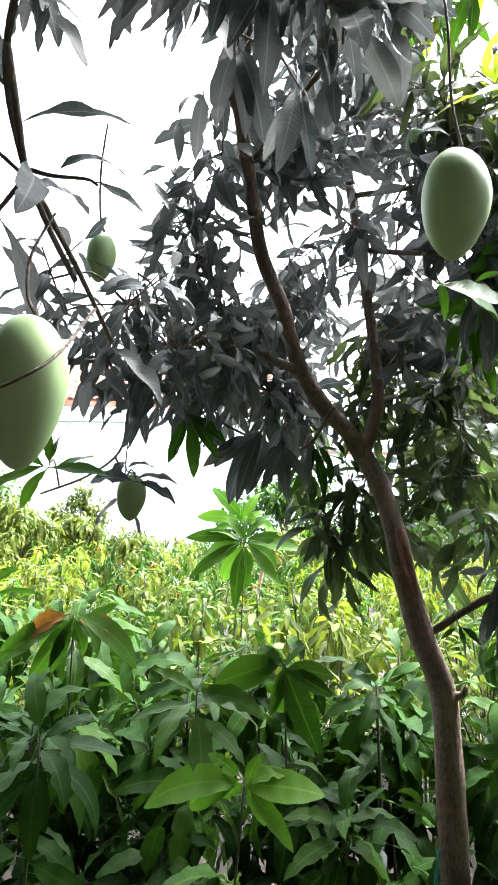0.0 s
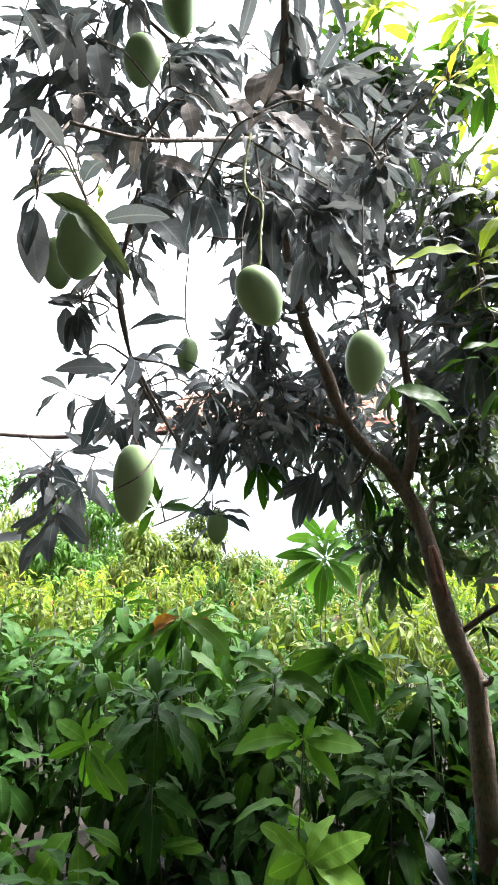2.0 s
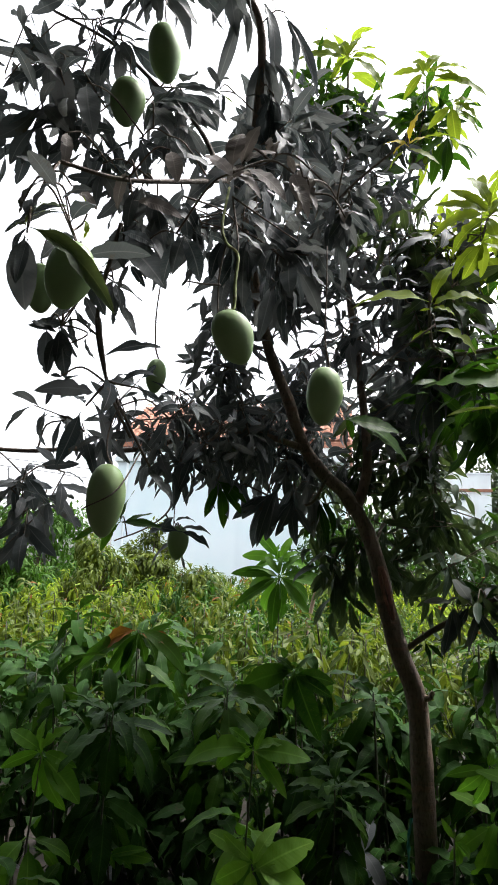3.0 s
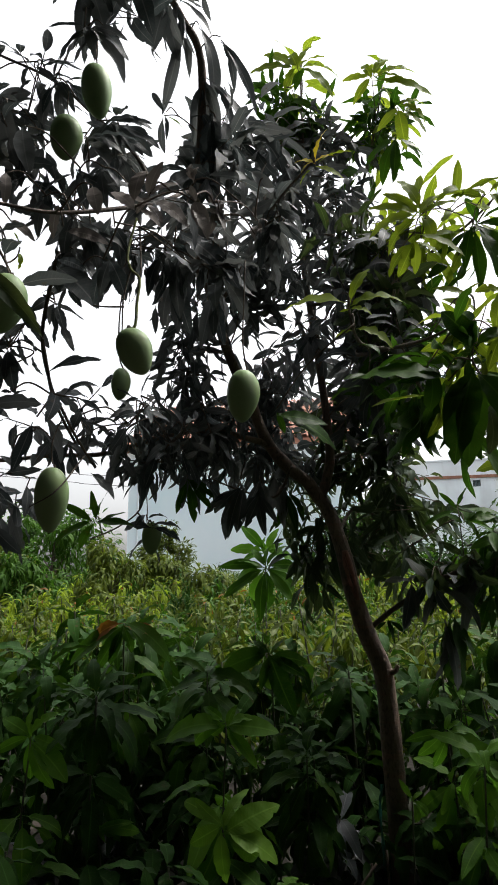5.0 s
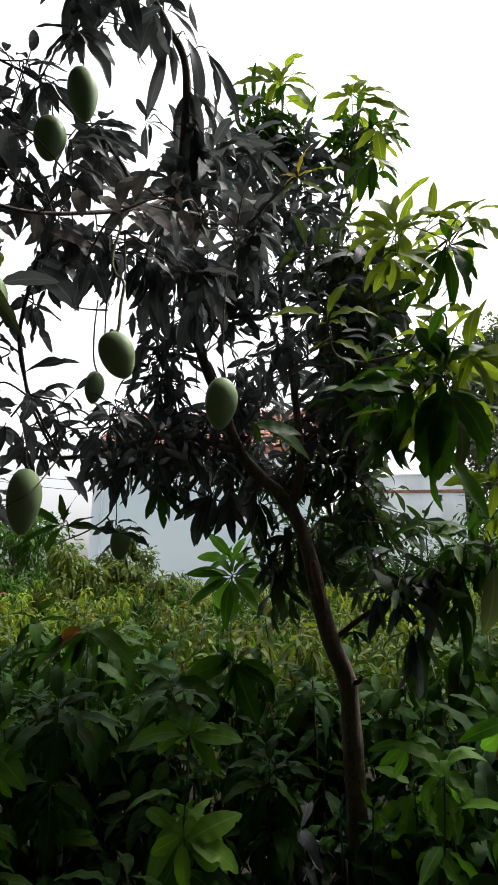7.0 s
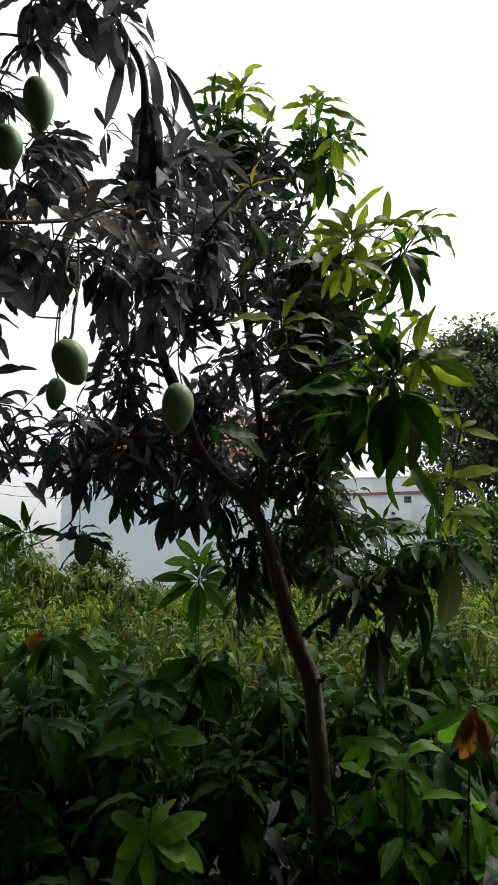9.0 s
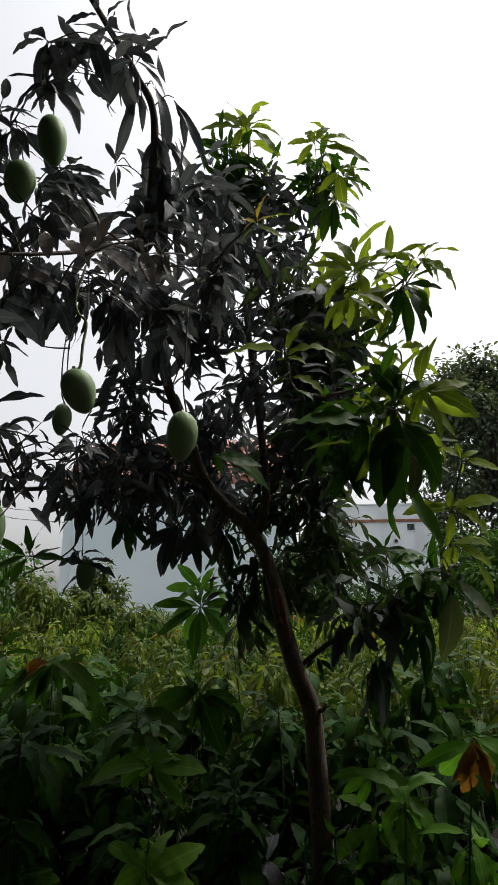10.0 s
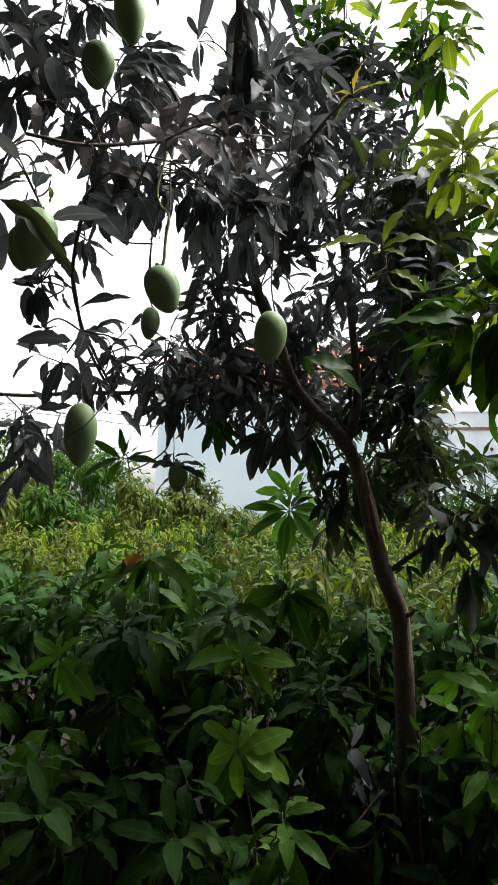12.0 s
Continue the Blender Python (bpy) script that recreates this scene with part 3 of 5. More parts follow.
limb("branch", [(-0.084, 1.680, 2.663), (-0.044, 1.350, 2.869), (-0.064, 1.000, 2.629), (-0.117, 0.800, 2.487), (-0.215, 0.660, 2.401), (-0.308, 0.550, 2.371)], 0.009, 0.004, 8)
limb("branch", [(-0.064, 1.000, 2.629), (-0.150, 1.020, 2.822), (-0.294, 1.030, 2.996), (-0.445, 1.000, 3.145), (-0.623, 0.950, 3.237)], 0.008, 0.004, 7)
limb("branch", [(-0.242, 0.740, 2.342), (-0.297, 0.780, 2.141), (-0.276, 0.800, 1.998), (-0.234, 0.800, 1.917), (-0.196, 0.800, 1.851), (-0.163, 0.850, 1.778)], 0.0055, 0.003, 7)
limb("branch", [(0.200, 2.000, 1.973), (0.109, 2.100, 1.861), (-0.055, 2.150, 1.901), (-0.175, 2.100, 1.950)], 0.007, 0.003, 7)
limb("branch", [(-0.322, 1.720, 2.051), (-0.359, 1.720, 1.913), (-0.386, 1.760, 1.792), (-0.455, 1.720, 1.715), (-0.564, 1.680, 1.660)], 0.005, 0.0025, 7)
limb("branch", [(0.320, 2.180, 2.027), (0.484, 2.450, 2.120), (0.564, 2.600, 2.057), (0.649, 2.650, 2.002)], 0.011, 0.005, 8)
limb("branch", [(0.375, 2.150, 1.691), (0.448, 2.350, 1.827), (0.578, 2.500, 1.784), (0.766, 2.550, 1.699)], 0.009, 0.004, 8)
limb("stub", [(0.546, 2.110, 1.126), (0.583, 2.100, 1.134), (0.598, 2.100, 1.158)], 0.014, 0.008, 8)


def bark_scar():
    """The healed split in the trunk: two raised lips with a hollow between."""
    line = smooth_line([local(p) + Vector((0.006, -0.022, 0)) for p in ((0.398, 2.120, 1.616), (0.409, 2.110, 1.555), (0.426, 2.100, 1.483), (0.445, 2.100, 1.413))], 5)
    s = Soup()
    for side, r in ((-0.010, 0.010), (0.012, 0.011)):
        s.tube([p + Vector((side * math.sin(math.pi * (i + 1) / (len(line) + 1)), -0.012, 0)) for i, p in enumerate(line)], r, r * 0.5, 8, 0.35, side)
    return part("bark_scar", s.mesh("bark_scar", SCAR), tree, "reddish healed split in the bark")


bark_scar()

near_leaves, tree_mass = [], {}
NEAR_LIMIT = 300


def put_leaves(poses, kind, rng, shapes=(0, 1, 2, 3, 4, 5)):
    for m in poses:
        k = shapes[rng.randrange(len(shapes))]
        if m.translation.y < 1.3 and len(near_leaves) < NEAR_LIMIT:
            ob = part("leaf", leaf_mesh(kind, k), tree)
            ob.matrix_basis = Matrix.Translation(-origin) @ m
            near_leaves.append(ob)
        else:
            tree_mass.setdefault(kind, []).append((k, Matrix.Translation(-origin) @ m))


def spray(place, axis, count, size, kind="dusk", sag=0.35, spread=(25, 100), seed=0, join=True, step=0.022):
    """A twig that grows from the nearest wood to the place and ends in a whorl of leaves."""
    rng = random.Random(seed + int(1000 * (place[0] + 3 * place[1] + 7 * place[2])))
    tip, way = local(place), Vector(axis).normalized()
    if join:
        root = min(NODES, key=lambda q: (q - tip).length + 0.5 * max(0.0, q.z - tip.z))
        knee = root.lerp(tip, 0.55) + Vector((0, 0, 0.12 * (tip - root).length)) - way * 0.04
        line = smooth_line([root, knee, tip - way * step * count * 0.8, tip], 4)
        twigs.tube(line, 0.0024 if tip.y + origin.y < 1.3 else 0.0036, 0.0018, 5)
        NODES.extend(line[len(line) // 2::3])
    put_leaves(rosette(rng, place, way, int(count * 1.2 + 0.5), size * 1.08, sag, spread, step), kind, rng, (1, 4, 7, 10, 16) if kind == "dusk" and place[1] < 1.2 else (0, 1, 2, 3, 4, 5))


def fan(place, leaves, kind, seed=0, join=True, lean=-0.2, shapes=None):
    """An open whorl: leaves given by the angle at which they stand off and their length."""
    rng = random.Random(seed)
    p0 = Vector(place)
    if join:
        tip = local(place)
        root = min(NODES, key=lambda q: (q - tip).length + 0.5 * max(0.0, q.z - tip.z))
        line = smooth_line([root, root.lerp(tip, 0.6) + Vector((0, 0, 0.03)), tip], 4)
        twigs.tube(line, 0.0028, 0.0018, 5)
        NODES.extend(line[len(line) // 2::3])
    put_leaves(fan_poses(rng, p0, leaves, lean), kind, rng, shapes or ((12, 13, 14, 15) if lean == -0.1 else (0, 1, 2, 4, 7) if kind == "dusk" else (0, 1, 4) if kind in ("green", "old") else (6, 7, 10, 11)))


def clump(centre, radii, count, size, kind="dusk", sag=0.5, seed=1, leaves=(8, 12), lean=(0, 0, 0)):
    """Many sprays through one part of the crown."""
    rng = random.Random(seed)
    c = Vector(centre)
    for k in range(int(count * 0.6 + 0.5)):
        d = Vector((rng.gauss(0, 1), rng.gauss(0, 1), rng.gauss(0, 1))).normalized() * rng.random() ** 0.45
        p = c + Vector((d.x * radii[0], d.y * radii[1], d.z * radii[2]))
        axis = d + Vector((0, -0.1, 0.25)) + Vector(lean) + Vector((rng.uniform(-0.4, 0.4), rng.uniform(-0.4, 0.4), rng.uniform(-0.3, 0.4)))
        spray(p, axis, rng.randint(*leaves), 1.06 * size * rng.uniform(0.8, 1.2), kind, sag * 1.25, (30, 105), seed + k)


# whorls that stand out, then the mass of the crown
# young shoots on the sunny side
fan((0.497, 1.040, 2.252), ((162, 0.23), (-178, 0.03), (78, 0.14), (23, 0.17), (-3, 0.07)), "young", 2)
fan((0.510, 1.060, 2.190), ((-17, 0.13), (180, 0.07)), "young", 3)
fan((0.282, 1.050, 1.963), ((-22, 0.21), (-10, 0.15), (-70, 0.07)), "green", 501, True, 0.15, (16, 17, 18, 19))
fan((0.898, 1.100, 2.151), ((-21, 0.21), (13, 0.16), (84, 0.16), (-62, 0.10), (-113, 0.11), (-69, 0.16)), "young", 502, True, -0.20, (6, 7, 10, 11, 16, 17))
fan((0.836, 1.090, 2.114), ((32, 0.14), (104, 0.16), (125, 0.16)), "green", 503, True, -0.20, (16, 17, 18, 19))
fan((0.819, 1.080, 2.058), ((-53, 0.23), (-97, 0.27), (-110, 0.28), (-129, 0.17)), "green", 504, True, -0.20, (16, 17, 18, 19))
fan((0.749, 1.100, 2.046), ((161, 0.29), (180, 0.14)), "green", 505, True, 0.15, (6, 7, 10, 11, 16, 17))
fan((0.859, 1.150, 1.959), ((-138, 0.05), (45, 0.04), (-78, 0.14)), "hazy", 506, True, -0.20, (16, 17, 18, 19))
fan((0.866, 1.250, 2.356), ((158, 0.12), (6, 0.10), (-112, 0.06), (36, 0.04)), "young", 8)
fan((1.035, 1.700, 2.970), ((152, 0.16), (39, 0.13), (-22, 0.24), (-30, 0.16), (134, 0.08), (-59, 0.13)), "young", 9)
fan((0.975, 1.720, 2.857), ((-46, 0.20), (-62, 0.27), (-86, 0.27), (-105, 0.20), (-147, 0.14), (-4, 0.17)), "green", 10)
fan((0.757, 1.500, 2.798), ((162, 0.20), (137, 0.18), (109, 0.18), (64, 0.15), (16, 0.15), (179, 0.22), (-153, 0.19), (-12, 0.05)), "young", 11)
fan((0.732, 1.520, 2.719), ((-113, 0.15), (-84, 0.14), (-33, 0.13), (-138, 0.16), (-33, 0.21)), "young", 12)
fan((0.261, 2.200, 4.188), ((165, 0.28), (136, 0.24), (112, 0.19), (75, 0.21), (43, 0.19), (1, 0.25), (-31, 0.25), (-136, 0.14)), "young", 13)
fan((0.649, 2.300, 4.133), ((111, 0.17), (66, 0.21), (18, 0.26), (-6, 0.18), (179, 0.16), (-25, 0.34), (-123, 0.18)), "young", 14)
fan((0.774, 2.300, 3.928), ((-18, 0.19), (-47, 0.21), (20, 0.18), (-126, 0.18), (-85, 0.24)), "young", 15)
fan((0.746, 2.250, 3.724), ((-47, 0.27), (-38, 0.18), (-114, 0.26), (-93, 0.26), (-138, 0.21)), "green", 16)
fan((0.429, 0.840, 2.577), ((86, 0.100), (144, 0.075), (35, 0.075), (-153, 0.050)), "yellow", 601, True, -0.20, (7, 10, 11, 16))
fan((0.430, 0.850, 2.580), ((29, 0.100), (-30, 0.088), (-149, 0.062)), "young", 602, True, -0.20, (7, 10, 11, 16))
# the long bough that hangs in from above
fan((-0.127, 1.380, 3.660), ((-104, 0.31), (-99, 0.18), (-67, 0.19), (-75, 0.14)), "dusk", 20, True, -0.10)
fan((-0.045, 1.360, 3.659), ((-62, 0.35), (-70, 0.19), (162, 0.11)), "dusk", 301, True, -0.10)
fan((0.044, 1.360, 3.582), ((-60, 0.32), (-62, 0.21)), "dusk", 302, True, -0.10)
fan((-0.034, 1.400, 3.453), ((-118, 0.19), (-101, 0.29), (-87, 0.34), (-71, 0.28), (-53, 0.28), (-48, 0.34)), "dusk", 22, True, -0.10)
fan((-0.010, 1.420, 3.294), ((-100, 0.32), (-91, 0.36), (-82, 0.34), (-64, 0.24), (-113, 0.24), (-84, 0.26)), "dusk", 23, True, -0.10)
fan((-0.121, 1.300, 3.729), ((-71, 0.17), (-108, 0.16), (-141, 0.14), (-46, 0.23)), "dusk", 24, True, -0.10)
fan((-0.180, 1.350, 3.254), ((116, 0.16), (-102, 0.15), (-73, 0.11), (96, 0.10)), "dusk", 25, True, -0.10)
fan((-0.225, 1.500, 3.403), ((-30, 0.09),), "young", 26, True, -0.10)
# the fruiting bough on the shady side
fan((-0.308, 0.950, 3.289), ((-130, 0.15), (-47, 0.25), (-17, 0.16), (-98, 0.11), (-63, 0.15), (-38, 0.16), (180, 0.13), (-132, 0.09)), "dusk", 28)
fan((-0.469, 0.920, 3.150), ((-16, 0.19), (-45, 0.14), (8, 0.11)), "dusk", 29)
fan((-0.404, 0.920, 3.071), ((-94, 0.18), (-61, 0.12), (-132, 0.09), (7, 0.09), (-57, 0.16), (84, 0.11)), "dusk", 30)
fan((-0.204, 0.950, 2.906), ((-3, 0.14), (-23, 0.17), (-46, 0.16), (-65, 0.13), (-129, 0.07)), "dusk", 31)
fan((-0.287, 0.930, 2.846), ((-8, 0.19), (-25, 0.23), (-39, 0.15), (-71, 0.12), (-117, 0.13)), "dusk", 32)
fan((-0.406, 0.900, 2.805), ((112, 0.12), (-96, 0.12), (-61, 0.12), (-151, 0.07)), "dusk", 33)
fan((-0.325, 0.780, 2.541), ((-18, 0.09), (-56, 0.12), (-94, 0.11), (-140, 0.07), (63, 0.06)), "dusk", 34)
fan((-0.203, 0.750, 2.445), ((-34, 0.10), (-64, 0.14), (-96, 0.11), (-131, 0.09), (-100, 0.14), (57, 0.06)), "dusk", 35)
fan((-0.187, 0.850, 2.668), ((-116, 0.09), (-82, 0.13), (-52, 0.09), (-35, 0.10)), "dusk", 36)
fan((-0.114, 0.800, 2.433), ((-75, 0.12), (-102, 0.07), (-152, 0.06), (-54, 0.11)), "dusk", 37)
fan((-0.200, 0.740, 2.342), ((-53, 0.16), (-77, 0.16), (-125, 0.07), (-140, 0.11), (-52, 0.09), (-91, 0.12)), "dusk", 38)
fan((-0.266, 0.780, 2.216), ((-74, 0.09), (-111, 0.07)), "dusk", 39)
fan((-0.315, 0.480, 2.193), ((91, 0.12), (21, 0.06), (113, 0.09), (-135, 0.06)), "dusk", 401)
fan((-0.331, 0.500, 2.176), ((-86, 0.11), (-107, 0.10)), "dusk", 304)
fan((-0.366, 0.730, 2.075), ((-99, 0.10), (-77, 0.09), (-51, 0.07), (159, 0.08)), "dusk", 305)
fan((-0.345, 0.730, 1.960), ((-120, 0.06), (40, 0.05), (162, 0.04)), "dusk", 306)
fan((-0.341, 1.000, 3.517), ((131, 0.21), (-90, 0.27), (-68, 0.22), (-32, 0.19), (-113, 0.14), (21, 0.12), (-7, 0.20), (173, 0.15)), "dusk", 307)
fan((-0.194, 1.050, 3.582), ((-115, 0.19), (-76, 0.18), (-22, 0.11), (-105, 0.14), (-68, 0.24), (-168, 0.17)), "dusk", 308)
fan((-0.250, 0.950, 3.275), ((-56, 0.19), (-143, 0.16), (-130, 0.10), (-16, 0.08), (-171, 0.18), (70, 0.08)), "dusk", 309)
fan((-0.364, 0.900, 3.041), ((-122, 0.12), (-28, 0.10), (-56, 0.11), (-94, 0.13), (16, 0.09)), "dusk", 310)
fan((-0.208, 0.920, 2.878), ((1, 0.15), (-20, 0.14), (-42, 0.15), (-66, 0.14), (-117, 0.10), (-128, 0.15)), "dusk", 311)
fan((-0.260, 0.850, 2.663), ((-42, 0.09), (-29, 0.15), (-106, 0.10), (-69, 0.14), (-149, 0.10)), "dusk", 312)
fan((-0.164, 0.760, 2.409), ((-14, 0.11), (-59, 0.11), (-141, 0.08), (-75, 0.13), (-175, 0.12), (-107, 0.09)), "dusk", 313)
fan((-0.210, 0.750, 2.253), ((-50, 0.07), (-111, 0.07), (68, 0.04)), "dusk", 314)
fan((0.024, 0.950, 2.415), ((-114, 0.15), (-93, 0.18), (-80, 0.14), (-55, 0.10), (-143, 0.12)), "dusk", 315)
# broad leaves of the fruiting bough
fan((-0.350, 0.700, 2.713), ((-73, 0.17),), "dusk", 603, True, -0.20, (16, 17, 18, 19))
fan((-0.376, 0.680, 2.555), ((-72, 0.10),), "grey", 604, True, -0.20, (16, 17, 18, 19))
fan((-0.455, 0.660, 2.349), ((79, 0.13), (76, 0.06)), "grey", 605, True, -0.20, (16, 17, 18, 19))
fan((-0.219, 0.680, 2.454), ((-105, 0.09),), "grey", 606, True, -0.20, (16, 17, 18, 19))
fan((-0.335, 0.660, 2.393), ((-32, 0.09),), "grey", 607, True, -0.20, (7, 10, 11, 16))
fan((-0.298, 0.600, 2.290), ((175, 0.10),), "hazy", 608, True, -0.20, (7, 10, 11, 16))
fan((-0.293, 0.440, 2.155), ((-31, 0.24),), "hazy", 801, True, -0.05, (13,))
fan((-0.344, 0.520, 2.197), ((-91, 0.15),), "dusk", 802, True, 0.00, (18,))
fan((-0.303, 0.460, 2.171), ((20, 0.08), (80, 0.07), (173, 0.05)), "hazy", 803, True, -0.10, (7, 10))
fan((-0.188, 0.660, 2.358), ((-15, 0.12),), "grey", 610, True, -0.20, (7, 10, 11, 16))
fan((-0.229, 0.700, 2.289), ((-42, 0.17), (-15, 0.09), (-66, 0.08)), "dusk", 611, True, -0.20, (16, 17, 18, 19))
fan((-0.217, 0.800, 2.726), ((5, 0.16), (-7, 0.12)), "dusk", 612, True, -0.20, (7, 10, 11, 16))
fan((-0.494, 0.800, 2.917), ((-76, 0.23),), "dusk", 613, True, -0.20, (7, 10, 11, 16))
fan((-0.396, 0.740, 2.085), ((-80, 0.11),), "dusk", 614, True, -0.20, (16, 17, 18, 19))
fan((-0.364, 0.740, 2.086), ((-74, 0.12), (173, 0.09)), "dusk", 615, True, -0.20, (16, 17, 18, 19))
fan((-0.087, 0.600, 2.420), ((-71, 0.09),), "grey", 616, True, -0.20, (16, 17, 18, 19))
fan((-0.067, 0.660, 2.252), ((-112, 0.11), (-98, 0.10), (-61, 0.11)), "dusk", 617, True, -0.20, (16, 17, 18, 19))
fan((0.091, 0.450, 2.242), ((128, 0.09), (88, 0.10), (-33, 0.06), (47, 0.05)), "grey", 618, True, -0.30, (16, 17, 18, 19))
fan((0.187, 0.550, 2.303), ((-70, 0.09), (-55, 0.09), (115, 0.05)), "grey", 619, True, -0.30, (16, 17, 18, 19))
# pale leaf backs above the long fruit stalk
fan((0.193, 0.700, 2.390), ((117, 0.05), (63, 0.05), (-93, 0.07), (-61, 0.08), (-11, 0.07)), "grey", 42, True, -0.30)
fan((0.265, 0.900, 2.460), ((104, 0.05), (-72, 0.04), (0, 0.03)), "grey", 43, True, -0.30)
fan((0.104, 0.800, 2.544), ((90, 0.07), (111, 0.07)), "grey", 44, True, -0.30)
fan((0.090, 0.520, 2.310), ((70, 0.09), (-28, 0.11), (-51, 0.08), (155, 0.07), (-128, 0.05), (37, 0.08)), "grey", 521, True, -0.30, (16, 17, 18, 19))
fan((0.206, 0.700, 2.347), ((102, 0.09), (39, 0.04), (134, 0.05)), "grey", 522, True, -0.30, (16, 17, 18, 19))
fan((0.282, 0.750, 2.329), ((94, 0.07), (33, 0.03)), "grey", 523, True, -0.30, (16, 17, 18, 19))
fan((0.287, 0.850, 2.558), ((72, 0.04),), "grey", 524, True, -0.30, (16, 17, 18, 19))
# dark leaves that hang below them
fan((0.012, 0.950, 2.499), ((-153, 0.12), (-113, 0.12), (-68, 0.14), (-40, 0.19), (-35, 0.27)), "dusk", 46)
fan((0.117, 1.000, 2.454), ((-27, 0.12), (-51, 0.15), (-82, 0.13), (-119, 0.11)), "dusk", 47)
fan((-0.024, 0.950, 2.431), ((-115, 0.15), (-103, 0.11), (-68, 0.11)), "dusk", 48)
fan((-0.047, 1.100, 2.413), ((-101, 0.15), (-83, 0.17), (-58, 0.11), (-66, 0.19)), "dusk", 49)
fan((0.065, 1.200, 2.413), ((-81, 0.18), (-96, 0.21), (-117, 0.14), (-64, 0.11)), "dusk", 50)
spray((0.445, 1.550, 2.627), (-0.2, -0.6, 0.3), 8, 0.15, "dusk", 0.4, (40, 105), 50)
spray((0.608, 1.200, 2.170), (0.4, -0.5, 0.4), 7, 0.15, "green", 0.25, (30, 95), 2)
spray((0.785, 1.100, 2.186), (0.5, -0.4, 0.6), 9, 0.20, "green", 0.35, (25, 105), 6)
spray((0.864, 1.150, 2.148), (0.7, -0.2, 0.7), 8, 0.19, "young", 0.2, (40, 105), 7)
spray((0.261, 2.400, 4.447), (0.0, -0.4, 1.0), 12, 0.25, "young", 0.12, (42, 105), 8)
spray((0.207, 2.350, 4.204), (-0.3, -0.3, 1.0), 10, 0.18, "green", 0.3, (30, 100), 9)
spray((0.748, 2.650, 4.503), (0.3, -0.4, 1.0), 12, 0.26, "young", 0.12, (42, 105), 10)
spray((0.848, 2.600, 4.115), (0.8, -0.3, 0.6), 10, 0.25, "young", 0.25, (40, 108), 11)
spray((0.607, 2.600, 4.209), (-0.2, -0.4, 0.8), 10, 0.19, "green", 0.3, (30, 105), 12)
spray((0.760, 2.500, 3.794), (0.8, -0.3, 0.2), 10, 0.23, "green", 0.5, (30, 105), 13)
spray((1.124, 1.850, 3.081), (0.6, -0.4, 0.7), 11, 0.225, "young", 0.2, (42, 108), 14)
spray((1.032, 1.850, 2.947), (0.4, -0.3, 0.5), 10, 0.20, "green", 0.4, (30, 105), 15)
spray((0.787, 1.720, 3.041), (0.0, -0.5, 0.9), 11, 0.22, "young", 0.15, (42, 108), 16)
spray((0.660, 1.850, 2.964), (-0.3, -0.3, 0.7), 8, 0.16, "young", 0.2, (30, 100), 17)
spray((0.957, 1.500, 2.424), (0.3, -0.3, 0.8), 7, 0.17, "young", 0.25, (40, 108), 19)
spray((-0.189, 1.200, 3.781), (-0.7, -0.3, -0.1), 9, 0.20, "dusk", 0.4, (20, 100), 25)
spray((-0.278, 1.100, 3.593), (-0.7, -0.3, 0.1), 10, 0.20, "dusk", 0.5, (20, 100), 26)
spray((-0.323, 1.050, 3.437), (-0.4, -0.3, -0.2), 9, 0.19, "dusk", 0.5, (20, 100), 27)
spray((-0.226, 1.100, 3.838), (-0.2, -0.3, 0.4), 10, 0.20, "dusk", 0.5, (20, 100), 29)
spray((-0.278, 0.480, 2.279), (-0.2, -0.5, 0.7), 8, 0.13, "dusk", 0.2, (30, 95), 34)
spray((-0.372, 0.760, 2.095), (-0.2, -0.3, -0.8), 6, 0.12, "dusk", 0.4, (15, 70), 35)
spray((-0.374, 0.760, 2.040), (-0.6, -0.2, -0.4), 4, 0.08, "dusk", 0.2, (15, 90), 36)
spray((-0.262, 0.800, 1.970), (0.4, -0.2, 0.3), 5, 0.17, "dusk", 0.1, (50, 110), 37)
spray((-0.261, 0.780, 2.210), (0.5, -0.2, -0.4), 4, 0.10, "dusk", 0.4, (15, 90), 38)
spray((-0.239, 0.560, 2.250), (0.5, -0.6, 0.1), 2, 0.05, "young", 0.0, (20, 60), 39)


def single_leaf(start, end, k, kind="dusk"):
    a0, b0 = Vector(start), Vector(end)
    way = b0 - a0 + Vector((0, 0, 0.25 * (b0 - a0).length))
    m = leaf_pose(a0, way, Vector((0.1, -0.75, 0.6)), way.length)
    near_leaves.append(part("leaf", leaf_mesh(kind, k), tree))
    near_leaves[-1].matrix_basis = Matrix.Translation(-origin) @ m


limb("twig", [(-0.258, 0.780, 1.964), (-0.226, 0.780, 1.955), (-0.182, 0.770, 1.944), (-0.168, 0.770, 1.936)], 0.0030, 0.0018, 6)
limb("twig", [(-0.286, 0.760, 2.111), (-0.269, 0.770, 2.023), (-0.258, 0.780, 1.964), (-0.231, 0.790, 1.899), (-0.196, 0.800, 1.834)], 0.0050, 0.0035, 7)
for start, end, k in (((-0.276, 0.780, 2.021), (-0.154, 0.800, 2.073), 1), ((-0.224, 0.780, 1.957), (-0.150, 0.780, 2.018), 3), ((-0.178, 0.770, 1.943), (-0.107, 0.750, 1.880), 0), ((-0.151, 0.800, 1.755), (-0.071, 0.760, 1.688), 2), ((-0.220, 0.740, 2.136), (-0.172, 0.700, 2.029), 4), ((-0.230, 0.740, 2.144), (-0.239, 0.720, 2.065), 1)):
    single_leaf(start, end, k)
